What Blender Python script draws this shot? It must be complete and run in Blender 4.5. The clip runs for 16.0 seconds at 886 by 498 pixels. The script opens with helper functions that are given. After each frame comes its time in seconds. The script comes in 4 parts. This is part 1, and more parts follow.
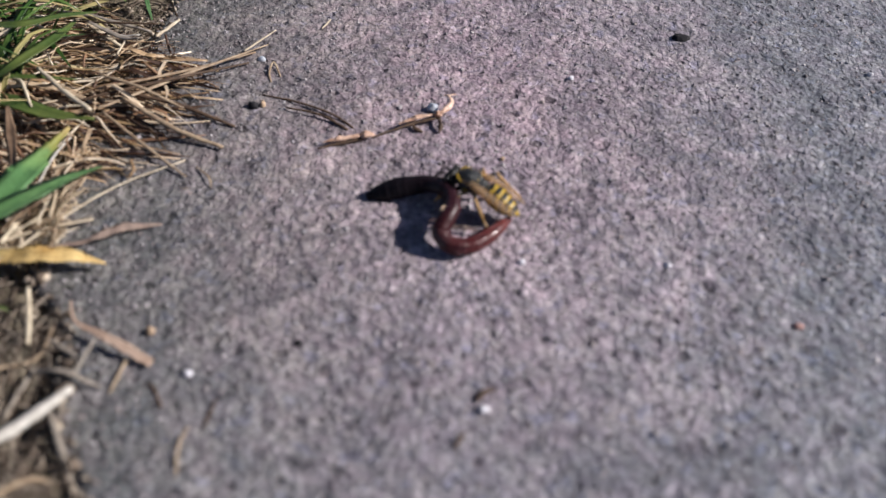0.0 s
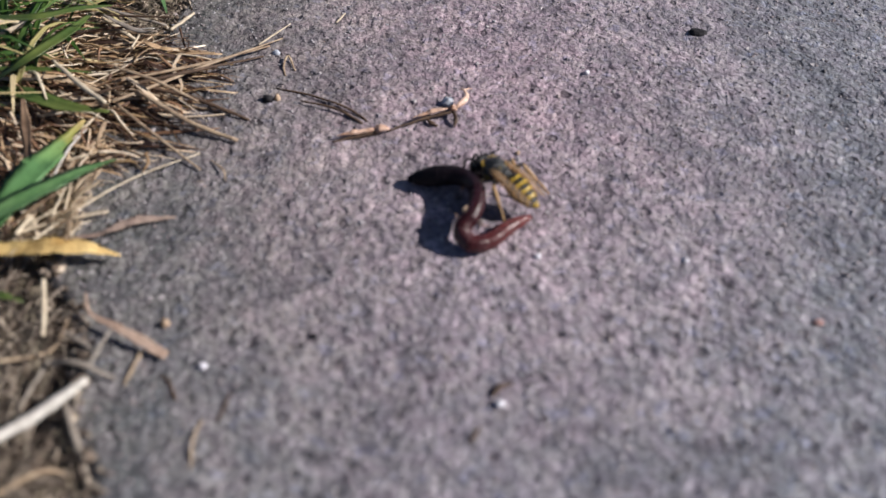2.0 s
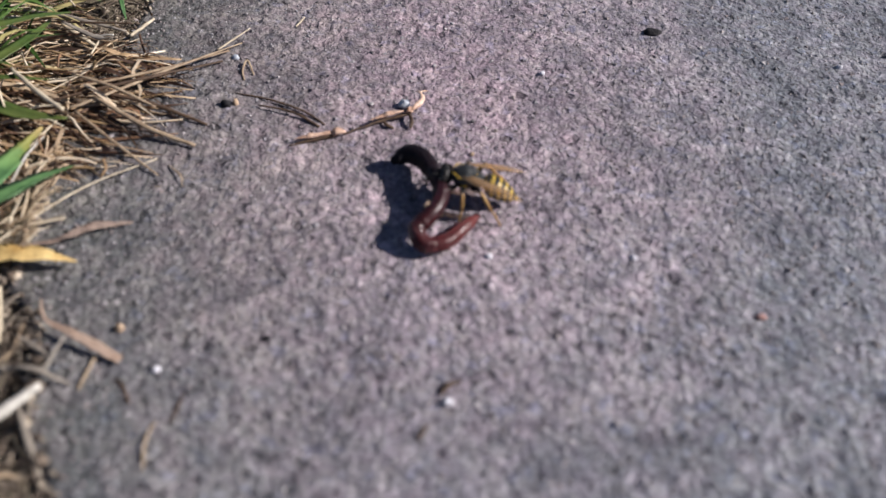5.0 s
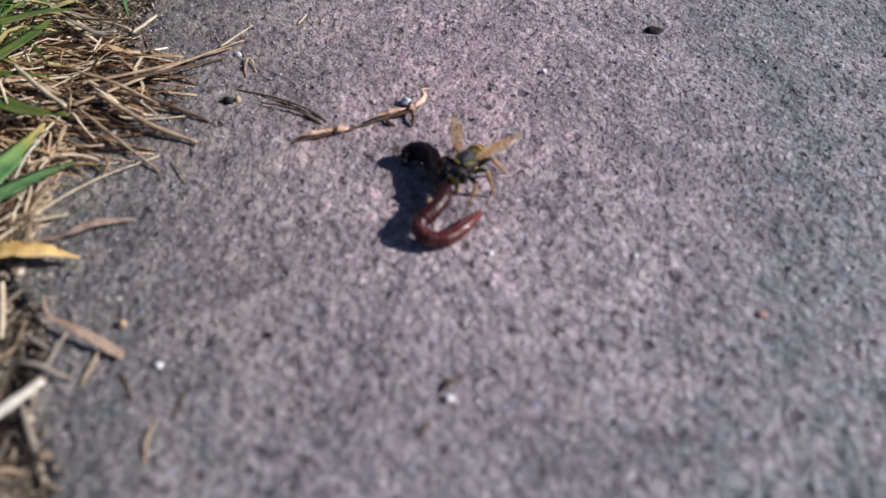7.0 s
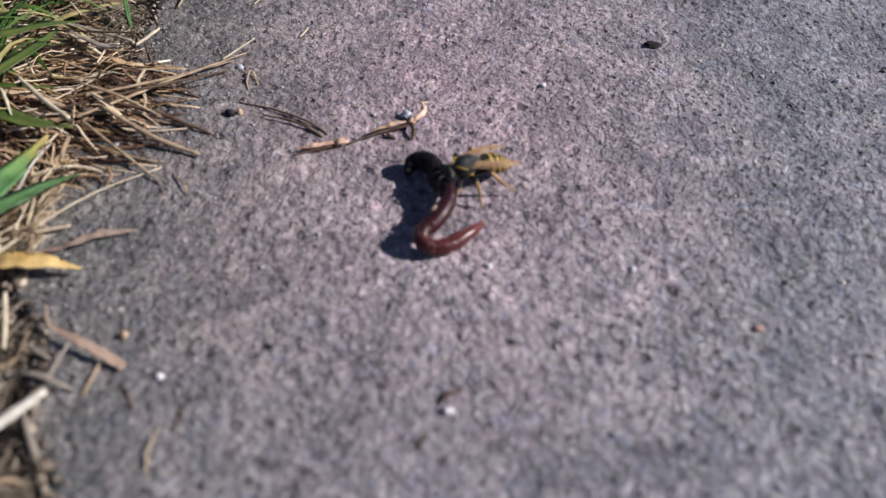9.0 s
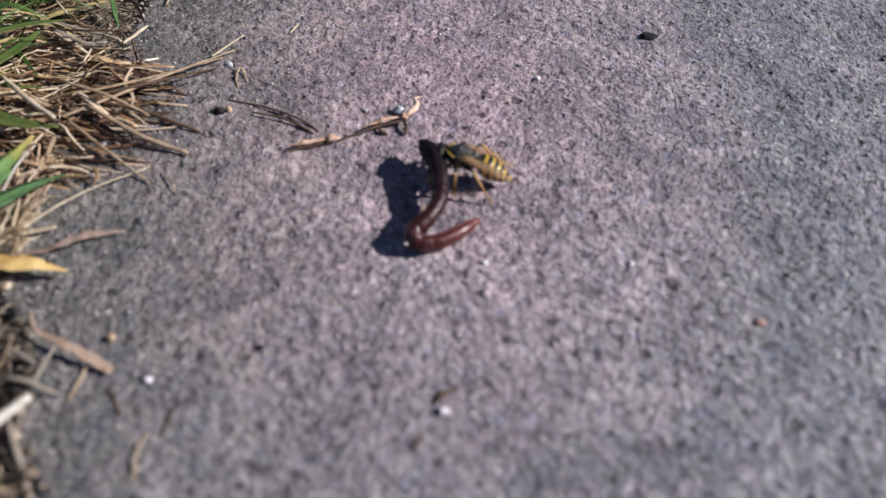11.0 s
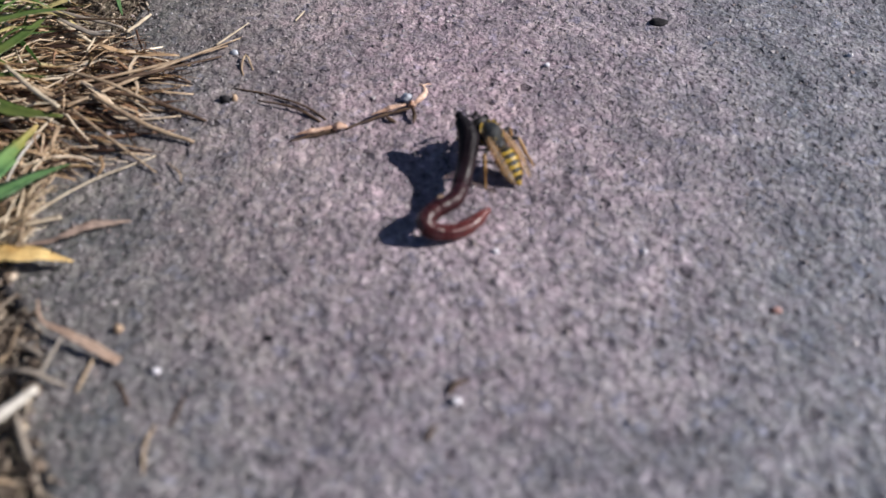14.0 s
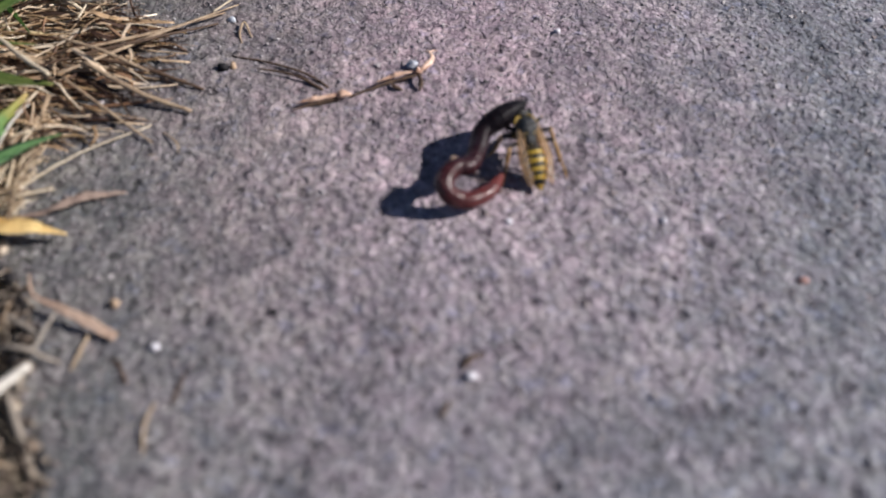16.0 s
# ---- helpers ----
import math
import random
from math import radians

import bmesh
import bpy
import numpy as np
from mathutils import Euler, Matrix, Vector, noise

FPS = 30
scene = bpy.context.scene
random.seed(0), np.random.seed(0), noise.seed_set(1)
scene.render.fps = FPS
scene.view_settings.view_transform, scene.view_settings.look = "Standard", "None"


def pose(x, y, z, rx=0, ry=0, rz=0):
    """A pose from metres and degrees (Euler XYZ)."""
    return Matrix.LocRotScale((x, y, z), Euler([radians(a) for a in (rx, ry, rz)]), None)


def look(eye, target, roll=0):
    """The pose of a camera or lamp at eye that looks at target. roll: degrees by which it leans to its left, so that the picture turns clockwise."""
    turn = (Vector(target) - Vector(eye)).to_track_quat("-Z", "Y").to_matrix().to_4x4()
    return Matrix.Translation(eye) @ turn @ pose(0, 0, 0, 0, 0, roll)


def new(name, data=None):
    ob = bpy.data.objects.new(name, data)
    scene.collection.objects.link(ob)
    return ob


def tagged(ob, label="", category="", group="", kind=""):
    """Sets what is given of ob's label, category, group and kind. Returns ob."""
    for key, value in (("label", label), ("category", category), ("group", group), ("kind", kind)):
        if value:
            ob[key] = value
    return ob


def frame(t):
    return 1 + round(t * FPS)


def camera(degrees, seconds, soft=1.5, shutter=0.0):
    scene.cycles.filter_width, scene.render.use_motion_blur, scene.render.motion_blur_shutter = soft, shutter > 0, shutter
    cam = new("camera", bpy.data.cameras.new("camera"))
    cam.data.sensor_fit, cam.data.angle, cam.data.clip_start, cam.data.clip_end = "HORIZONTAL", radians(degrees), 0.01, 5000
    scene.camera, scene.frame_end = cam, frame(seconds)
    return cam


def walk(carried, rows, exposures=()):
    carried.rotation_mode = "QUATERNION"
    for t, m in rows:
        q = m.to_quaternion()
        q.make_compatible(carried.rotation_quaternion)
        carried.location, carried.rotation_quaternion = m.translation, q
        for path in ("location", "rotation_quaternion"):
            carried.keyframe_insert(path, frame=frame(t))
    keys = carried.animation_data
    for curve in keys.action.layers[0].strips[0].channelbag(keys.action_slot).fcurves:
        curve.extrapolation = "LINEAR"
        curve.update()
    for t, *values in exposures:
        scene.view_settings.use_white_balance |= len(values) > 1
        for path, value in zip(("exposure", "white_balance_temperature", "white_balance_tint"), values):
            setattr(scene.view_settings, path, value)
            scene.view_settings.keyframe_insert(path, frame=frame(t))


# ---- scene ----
CM = 0.01

# ---- camera and its walk ----
cam = camera(56.0, 16.0, soft=1.5)
cam.data.dof.use_dof = True
cam.data.dof.focus_distance = 0.13
cam.data.dof.aperture_fstop = 16.5
PATH = [
    (0, (0.00002, -0.06947, 0.07193), (-0.00099, -0.00170, -0.00160), 1.43),
    (0.5, (0.00039, -0.06936, 0.06889), (-0.00076, -0.00259, -0.00554), 1.09),
    (1, (0.00114, -0.06876, 0.07045), (-0.00006, -0.00156, -0.00359), 0.69),
    (1.5, (0.00050, -0.06872, 0.07126), (-0.00062, -0.00097, -0.00229), 1.19),
    (2, (-0.00070, -0.06953, 0.07106), (-0.00279, -0.00187, -0.00256), 1.02),
    (2.5, (-0.00032, -0.06993, 0.07238), (-0.00210, -0.00166, -0.00067), 1.41),
    (3, (-0.00024, -0.07090, 0.07407), (-0.00197, -0.00245, 0.00119), 1.49),
    (3.5, (0.00118, -0.07119, 0.07342), (-0.00028, -0.00313, 0.00017), 1.40),
    (4, (0.00296, -0.07016, 0.07213), (0.00215, -0.00284, -0.00181), 1.06),
    (4.2, (0.00332, -0.07008, 0.07231), (0.00248, -0.00268, -0.00156), 0.95),
    (6.3, (0.00373, -0.07026, 0.07277), (0.00303, -0.00287, -0.00111), 1.15),
    (6.5, (0.00345, -0.07019, 0.07276), (0.00275, -0.00289, -0.00120), 1.24),
    (7, (0.00345, -0.07033, 0.07285), (0.00261, -0.00316, -0.00123), 1.12),
    (7.5, (0.00466, -0.07084, 0.07331), (0.00424, -0.00331, -0.00044), 1.27),
    (8, (0.00457, -0.07055, 0.07323), (0.00352, -0.00305, -0.00055), 0.81),
    (8.5, (0.00366, -0.07044, 0.07305), (0.00291, -0.00262, -0.00043), 1.24),
    (9, (0.00350, -0.07058, 0.07373), (0.00265, -0.00260, 0.00040), 1.37),
    (9.2, (0.00307, -0.07097, 0.07346), (0.00229, -0.00267, 0.00042), 1.50),
    (11.5, (0.00429, -0.06921, 0.07197), (0.00349, -0.00136, -0.00149), 0.49),
    (12, (0.00390, -0.06924, 0.07297), (0.00329, -0.00145, -0.00054), 0.81),
    (12.5, (0.00324, -0.06989, 0.07381), (0.00247, -0.00175, 0.00062), 0.83),
    (13, (0.00380, -0.06990, 0.07361), (0.00273, -0.00199, 0.00021), 0.61),
    (13.5, (0.00307, -0.06967, 0.07248), (0.00215, -0.00204, -0.00117), 0.65),
    (14, (0.00316, -0.06892, 0.07063), (0.00213, -0.00156, -0.00328), 0.19),
    (14.5, (0.00277, -0.06842, 0.07006), (0.00159, -0.00102, -0.00380), -0.16),
    (15, (0.00233, -0.06850, 0.07164), (0.00185, -0.00043, -0.00161), 0.26),
    (15.5, (0.00136, -0.06844, 0.07115), (0.00042, -0.00073, -0.00243), 0.04),
    (15.8, (0.00189, -0.06797, 0.06672), (-0.00032, -0.00210, -0.00849), -0.79),
    (16, (0.00140, -0.06752, 0.06634), (0.00099, -0.00131, -0.00859), 0.25),
]
walk(cam, [(t, look(eye, target, roll)) for t, eye, target, roll in PATH], [(0.0, 0.17, 6150, 12.5), (16.0, 0.17, 6150, 12.5)])

# ---- light: a low clear sun from the side, and the sky ----
SUN_WAY = Vector((1.0, 0.07, 0.68))
world = bpy.data.worlds.new("sky")
scene.world = world
world.use_nodes = True
sky = world.node_tree.nodes.new("ShaderNodeTexSky")
sky.sky_type, sky.sun_disc = "NISHITA", False
sky.air_density, sky.dust_density = 0.6, 0.5
sky.sun_elevation = math.atan2(SUN_WAY.z, math.hypot(SUN_WAY.x, SUN_WAY.y))
sky.sun_rotation = math.atan2(SUN_WAY.x, SUN_WAY.y)
world.node_tree.nodes["Background"].inputs["Strength"].default_value = 0.05
world.node_tree.links.new(sky.outputs[0], world.node_tree.nodes["Background"].inputs["Color"])
lamp = bpy.data.lights.new("sun", "SUN")
lamp.energy, lamp.angle, lamp.color = 5.0, radians(0.5), (1.0, 0.93, 0.84)
sun = new("sun", lamp)
sun.matrix_world = look(SUN_WAY, (0, 0, 0))


# ---- materials ----
def shader(name, rough=0.7, spec=0.5):
    m = bpy.data.materials.new(name)
    m.use_nodes = True
    b = m.node_tree.nodes["Principled BSDF"]
    b.inputs["Roughness"].default_value = rough
    b.inputs["Specular IOR Level"].default_value = spec
    return m, m.node_tree, b


def node(tree, kind, **values):
    n = tree.nodes.new(kind)
    for key, value in values.items():
        n.inputs[key].default_value = value
    return n


def noise_tex(tree, scale, detail=3.0, rough=0.6):
    where = tree.nodes.new("ShaderNodeTexCoord")
    n = node(tree, "ShaderNodeTexNoise", Scale=scale, Detail=detail, Roughness=rough)
    tree.links.new(where.outputs["Object"], n.inputs["Vector"])
    return n


def ramp(tree, source, *stops):
    r = tree.nodes.new("ShaderNodeValToRGB")
    while len(r.color_ramp.elements) < len(stops):
        r.color_ramp.elements.new(0.5)
    for e, (at, colour) in zip(r.color_ramp.elements, stops):
        e.position, e.color = at, (*colour, 1)
    tree.links.new(source, r.inputs[0])
    return r.outputs[0]


def mix(tree, how, amount, a, b):
    n = tree.nodes.new("ShaderNodeMix")
    n.data_type, n.blend_type = "RGBA", how
    for slot, value in ((0, amount), (6, a), (7, b)):
        if isinstance(value, (float, int)):
            n.inputs[slot].default_value = value
        elif isinstance(value, tuple):
            n.inputs[slot].default_value = (*value, 1)
        else:
            tree.links.new(value, n.inputs[slot])
    return n.outputs[2]


def bump(tree, bsdf, source, strength, distance):
    b = node(tree, "ShaderNodeBump", Strength=strength, Distance=distance)
    tree.links.new(source, b.inputs["Height"])
    tree.links.new(b.outputs[0], bsdf.inputs["Normal"])


def concrete():
    m, tree, b = shader("weathered_concrete", 0.85, 0.35)
    blotch = ramp(tree, noise_tex(tree, 55, 4).outputs[0], (0.36, (0.245, 0.236, 0.268)), (0.64, (0.366, 0.343, 0.380)))
    grain = ramp(tree, noise_tex(tree, 720, 2.5, 0.62).outputs[0], (0.31, (0.42, 0.41, 0.43)), (0.42, (0.86, 0.85, 0.86)), (0.55, (1.08, 1.08, 1.07)), (0.72, (1.62, 1.61, 1.60)))
    fine = ramp(tree, noise_tex(tree, 1400, 3, 0.7).outputs[0], (0.3, (0.45, 0.45, 0.46)), (0.5, (1.0, 1.0, 1.0)), (0.72, (1.8, 1.77, 1.77)))
    stain = ramp(tree, noise_tex(tree, 150, 3).outputs[0], (0.40, (0.76, 0.77, 0.80)), (0.60, (1.14, 1.10, 1.10)))
    hue = ramp(tree, noise_tex(tree, 380, 2.5, 0.6).outputs[0], (0.32, (0.90, 0.96, 1.07)), (0.44, (0.99, 1.02, 0.95)), (0.55, (1.0, 1.0, 1.0)), (0.68, (1.03, 0.99, 0.99)))
    colour = mix(tree, "MULTIPLY", 1.0, blotch, grain)
    colour = mix(tree, "MULTIPLY", 1.0, colour, hue)
    colour = mix(tree, "MULTIPLY", 0.4, colour, fine)
    colour = mix(tree, "MULTIPLY", 1.0, colour, stain)
    # the lens's pink centre and darker edges painted into the colour, fading unevenly
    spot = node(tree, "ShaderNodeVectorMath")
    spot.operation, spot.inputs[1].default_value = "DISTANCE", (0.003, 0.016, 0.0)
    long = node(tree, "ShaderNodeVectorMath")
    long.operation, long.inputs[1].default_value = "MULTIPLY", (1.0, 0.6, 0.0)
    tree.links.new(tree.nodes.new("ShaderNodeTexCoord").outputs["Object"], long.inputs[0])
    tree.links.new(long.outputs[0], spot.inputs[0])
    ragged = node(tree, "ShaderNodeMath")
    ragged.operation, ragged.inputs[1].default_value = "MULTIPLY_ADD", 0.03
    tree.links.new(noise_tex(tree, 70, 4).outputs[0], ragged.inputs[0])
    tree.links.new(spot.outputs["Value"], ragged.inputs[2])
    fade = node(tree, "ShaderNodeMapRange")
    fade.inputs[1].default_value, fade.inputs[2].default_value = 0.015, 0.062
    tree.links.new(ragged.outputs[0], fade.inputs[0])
    lens_tint = ramp(tree, fade.outputs[0], (0.0, (1.22, 1.01, 1.03)), (0.5, (1.03, 0.945, 0.955)), (1.0, (0.77, 0.82, 0.835)))
    colour = mix(tree, "MULTIPLY", 1.0, colour, lens_tint)
    # soil trodden onto the path along its edge
    split = tree.nodes.new("ShaderNodeSeparateXYZ")
    tree.links.new(tree.nodes.new("ShaderNodeTexCoord").outputs["Object"], split.inputs[0])
    spread = node(tree, "ShaderNodeMath")
    spread.operation, spread.inputs[1].default_value = "MULTIPLY_ADD", 0.022
    tree.links.new(noise_tex(tree, 120, 4).outputs[0], spread.inputs[0])
    tree.links.new(split.outputs[0], spread.inputs[2])
    near = node(tree, "ShaderNodeMapRange")
    near.inputs[1].default_value, near.inputs[2].default_value = -0.032, 0.010
    tree.links.new(spread.outputs[0], near.inputs[0])
    soil = ramp(tree, near.outputs[0], (0.0, (0.64, 0.615, 0.53)), (0.55, (0.90, 0.885, 0.83)), (1.0, (1.0, 1.0, 1.0)))
    colour = mix(tree, "MULTIPLY", 1.0, colour, soil)
    # scattered dark pits where grains have fallen out, their outlines ragged
    place = node(tree, "ShaderNodeVectorMath")
    place.operation, place.inputs[1].default_value = "MULTIPLY_ADD", (0.0016, 0.0016, 0.0016)
    tree.links.new(noise_tex(tree, 900, 2).outputs["Color"], place.inputs[0])
    tree.links.new(tree.nodes.new("ShaderNodeTexCoord").outputs["Object"], place.inputs[2])
    cells = node(tree, "ShaderNodeTexVoronoi", Scale=430, Randomness=1.0)
    tree.links.new(place.outputs[0], cells.inputs["Vector"])
    tone = node(tree, "ShaderNodeSeparateColor")
    tree.links.new(cells.outputs["Color"], tone.inputs[0])
    size = node(tree, "ShaderNodeMath")
    size.operation, size.inputs[1].default_value, size.inputs[2].default_value = "MULTIPLY_ADD", 0.30, -0.03
    tree.links.new(tone.outputs[0], size.inputs[0])
    rim = node(tree, "ShaderNodeMath")
    rim.operation = "SUBTRACT"
    tree.links.new(cells.outputs["Distance"], rim.inputs[0])
    tree.links.new(size.outputs[0], rim.inputs[1])
    pit = node(tree, "ShaderNodeMapRange")
    pit.inputs[1].default_value, pit.inputs[2].default_value = -0.06, 0.07
    tree.links.new(rim.outputs[0], pit.inputs[0])
    colour = mix(tree, "MULTIPLY", 1.0, colour, ramp(tree, pit.outputs[0], (0.0, (0.47, 0.46, 0.47)), (1.0, (1.0, 1.0, 1.0))))
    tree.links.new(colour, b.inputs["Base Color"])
    height = node(tree, "ShaderNodeMath")
    height.operation, height.inputs[1].default_value = "MULTIPLY_ADD", 0.35
    tree.links.new(pit.outputs[0], height.inputs[0])
    tree.links.new(noise_tex(tree, 1000, 3.0, 0.6).outputs[0], height.inputs[2])
    bump(tree, b, height.outputs[0], 1.0, 0.0008)
    return m


def earth():
    m, tree, b = shader("dry_earth", 0.95, 0.2)
    colour = ramp(tree, noise_tex(tree, 160, 6, 0.75).outputs[0], (0.3, (0.10, 0.082, 0.056)), (0.5, (0.20, 0.168, 0.122)), (0.72, (0.37, 0.315, 0.24)))
    tree.links.new(colour, b.inputs["Base Color"])
    bump(tree, b, noise_tex(tree, 500, 5, 0.7).outputs[0], 1.0, 0.0012)
    return m


def many(name, stops, rough=0.6, spec=0.4, scale=400):
    """Loose stuff whose pieces each take their own tone."""
    m, tree, b = shader(name, rough, spec)
    which = tree.nodes.new("ShaderNodeNewGeometry").outputs["Random Per Island"]
    tone = ramp(tree, which, *stops)
    wear = ramp(tree, noise_tex(tree, scale, 3).outputs[0], (0.3, (0.7, 0.68, 0.66)), (0.7, (1.15, 1.12, 1.08)))
    tree.links.new(mix(tree, "MULTIPLY", 1.0, tone, wear), b.inputs["Base Color"])
    return m


def plain(name, low, high, rough=0.6, spec=0.4, scale=300, relief=0.0, fine=None):
    """One substance with a lighter and a darker tone, and relief in metres."""
    m, tree, b = shader(name, rough, spec)
    n = noise_tex(tree, scale, 4, 0.65)
    tree.links.new(ramp(tree, n.outputs[0], (0.32, low), (0.68, high)), b.inputs["Base Color"])
    if relief:
        bump(tree, b, noise_tex(tree, fine or scale * 3, 3).outputs[0], 0.8, relief)
    return m


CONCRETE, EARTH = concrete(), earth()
SAND = many("sand_grain", ((0.0, (0.10, 0.09, 0.10)), (0.2, (0.19, 0.175, 0.19)), (0.4, (0.33, 0.28, 0.28)), (0.6, (0.31, 0.31, 0.34)), (0.85, (0.42, 0.39, 0.41)), (1.0, (0.50, 0.475, 0.50))), 0.55, 0.4, 900)
STRAW = many("dry_straw", ((0.0, (0.04, 0.022, 0.015)), (0.26, (0.11, 0.058, 0.035)), (0.44, (0.30, 0.175, 0.105)), (0.54, (0.35, 0.25, 0.125)), (0.66, (0.49, 0.335, 0.20)), (0.82, (0.69, 0.535, 0.37)), (1.0, (0.86, 0.77, 0.63))), 0.5, 0.45, 500)
STRAW_SHORT = many("short_dry_straw", ((0.0, (0.16, 0.10, 0.065)), (0.3, (0.36, 0.26, 0.17)), (0.65, (0.56, 0.45, 0.31)), (1.0, (0.80, 0.72, 0.58))), 0.5, 0.45, 500)
CRUMB = many("plant_crumb", ((0.0, (0.06, 0.048, 0.04)), (0.35, (0.15, 0.115, 0.09)), (0.65, (0.27, 0.225, 0.185)), (0.88, (0.42, 0.36, 0.30)), (1.0, (0.58, 0.5, 0.4))), 0.8, 0.3, 500)
GRASS = many("grass_blade", ((0.0, (0.03, 0.075, 0.014)), (0.4, (0.055, 0.125, 0.024)), (0.68, (0.115, 0.19, 0.042)), (0.82, (0.30, 0.31, 0.10)), (0.9, (0.52, 0.43, 0.22)), (1.0, (0.68, 0.58, 0.38))), 0.45, 0.5, 300)

def tipped_leaf():
    m, tree, b = shader("green_leaf_with_yellow_tip", 0.45, 0.5)
    split = tree.nodes.new("ShaderNodeSeparateXYZ")
    tree.links.new(tree.nodes.new("ShaderNodeTexCoord").outputs["Object"], split.inputs[0])
    along = node(tree, "ShaderNodeMath")
    along.operation, along.inputs[1].default_value = "MULTIPLY_ADD", 0.006
    tree.links.new(noise_tex(tree, 500, 3).outputs[0], along.inputs[0])
    tree.links.new(split.outputs[1], along.inputs[2])
    span = node(tree, "ShaderNodeMapRange")
    span.inputs[1].default_value, span.inputs[2].default_value = 0.004, 0.013
    tree.links.new(along.outputs[0], span.inputs[0])
    tone = ramp(tree, span.outputs[0], (0.0, (0.09, 0.20, 0.07)), (0.45, (0.15, 0.25, 0.08)), (0.75, (0.32, 0.31, 0.08)), (1.0, (0.50, 0.38, 0.16)))
    wear = ramp(tree, noise_tex(tree, 300, 4).outputs[0], (0.3, (0.75, 0.75, 0.75)), (0.7, (1.25, 1.25, 1.25)))
    tree.links.new(mix(tree, "MULTIPLY", 1.0, tone, wear), b.inputs["Base Color"])
    bump(tree, b, noise_tex(tree, 1500, 3).outputs[0], 0.8, 0.0001)
    return m


LEAF_TIPPED = tipped_leaf()
STRAW_PALE = plain("pale_straw", (0.46, 0.37, 0.26), (0.74, 0.64, 0.48), 0.5, 0.4, 600, 0.0001)
STRAW_BLEACHED = plain("bleached_straw", (0.44, 0.41, 0.36), (0.72, 0.68, 0.62), 0.5, 0.4, 600, 0.0001)
STRAW_TAN = plain("tan_straw", (0.25, 0.17, 0.11), (0.52, 0.40, 0.27), 0.5, 0.45, 600, 0.0001)
STRAW_BROWN = plain("brown_stem", (0.055, 0.033, 0.022), (0.14, 0.088, 0.055), 0.6, 0.4, 600, 0.0001)
STRAW_GREY = plain("grey_straw", (0.20, 0.17, 0.14), (0.38, 0.33, 0.28), 0.65, 0.3, 600, 0.0001)
LEAF_GREEN = plain("green_leaf", (0.065, 0.155, 0.05), (0.16, 0.29, 0.11), 0.45, 0.5, 260, 0.0001, 1500)
LEAF_OLIVE = plain("olive_leaf", (0.03, 0.07, 0.014), (0.12, 0.15, 0.036), 0.45, 0.5, 140, 0.0001, 1500)
LEAF_YELLOW = plain("yellow_leaf", (0.44, 0.26, 0.08), (0.90, 0.68, 0.30), 0.5, 0.4, 150, 0.0002, 1500)
LEAF_TAN = plain("tan_leaf", (0.20, 0.14, 0.115), (0.46, 0.355, 0.29), 0.7, 0.3, 420, 0.0001, 1500)
LEAF_PINK = plain("pinkish_leaf", (0.34, 0.225, 0.165), (0.60, 0.44, 0.34), 0.7, 0.3, 420, 0.0001, 1500)
LEAF_BROWN = plain("brown_leaf", (0.13, 0.08, 0.05), (0.30, 0.20, 0.13), 0.7, 0.3, 350, 0.0001, 1500)
TWIG_BARK = plain("orange_twig", (0.34, 0.16, 0.09), (0.98, 0.72, 0.56), 0.3, 0.5, 420, 0.0003)
STONE_AND_SHADE = plain("dark_stone_and_shade", (0.012, 0.012, 0.015), (0.04, 0.037, 0.04), 0.8, 0.2, 800, 0.0002)
STONE_PALE = plain("pale_quartz", (0.55, 0.53, 0.57), (0.82, 0.80, 0.86), 0.25, 0.6, 800, 0.0001)
STONE_BLUE = plain("blue_grey_stone", (0.34, 0.37, 0.43), (0.62, 0.65, 0.72), 0.3, 0.6, 800, 0.0001)
STONE_RED = plain("red_grit", (0.32, 0.17, 0.15), (0.46, 0.27, 0.24), 0.6, 0.4, 800, 0.0001)
STONE_ORANGE = plain("orange_grit", (0.40, 0.27, 0.17), (0.56, 0.42, 0.30), 0.6, 0.4, 800, 0.0001)
WASP_BLACK = plain("black_chitin", (0.008, 0.007, 0.007), (0.022, 0.019, 0.017), 0.42, 0.35, 900, 0.0001, 5000)
WASP_FUZZ = plain("downy_black_chitin", (0.008, 0.009, 0.010), (0.036, 0.038, 0.040), 0.32, 0.5, 1500, 0.0003, 4000)
WASP_YELLOW = plain("yellow_chitin", (0.36, 0.23, 0.02), (0.55, 0.37, 0.05), 0.35, 0.5, 900, 0.00005, 5000)
WASP_LEG = plain("amber_chitin", (0.30, 0.165, 0.055), (0.48, 0.29, 0.11), 0.4, 0.5, 900, 0.00005, 5000)
WASP_EYE = plain("dark_eye", (0.01, 0.009, 0.008), (0.03, 0.025, 0.02), 0.2, 0.6, 900)


def wing_skin():
    m, tree, b = shader("amber_wing_skin", 0.25, 0.5)
    b.inputs["Base Color"].default_value = (0.60, 0.45, 0.33, 1)
    clear = tree.nodes.new("ShaderNodeBsdfTransparent")
    clear.inputs[0].default_value = (0.95, 0.88, 0.78, 1)
    both = node(tree, "ShaderNodeMixShader", Fac=0.2)
    tree.links.new(clear.outputs[0], both.inputs[1])
    tree.links.new(b.outputs[0], both.inputs[2])
    tree.links.new(both.outputs[0], tree.nodes["Material Output"].inputs["Surface"])
    return m


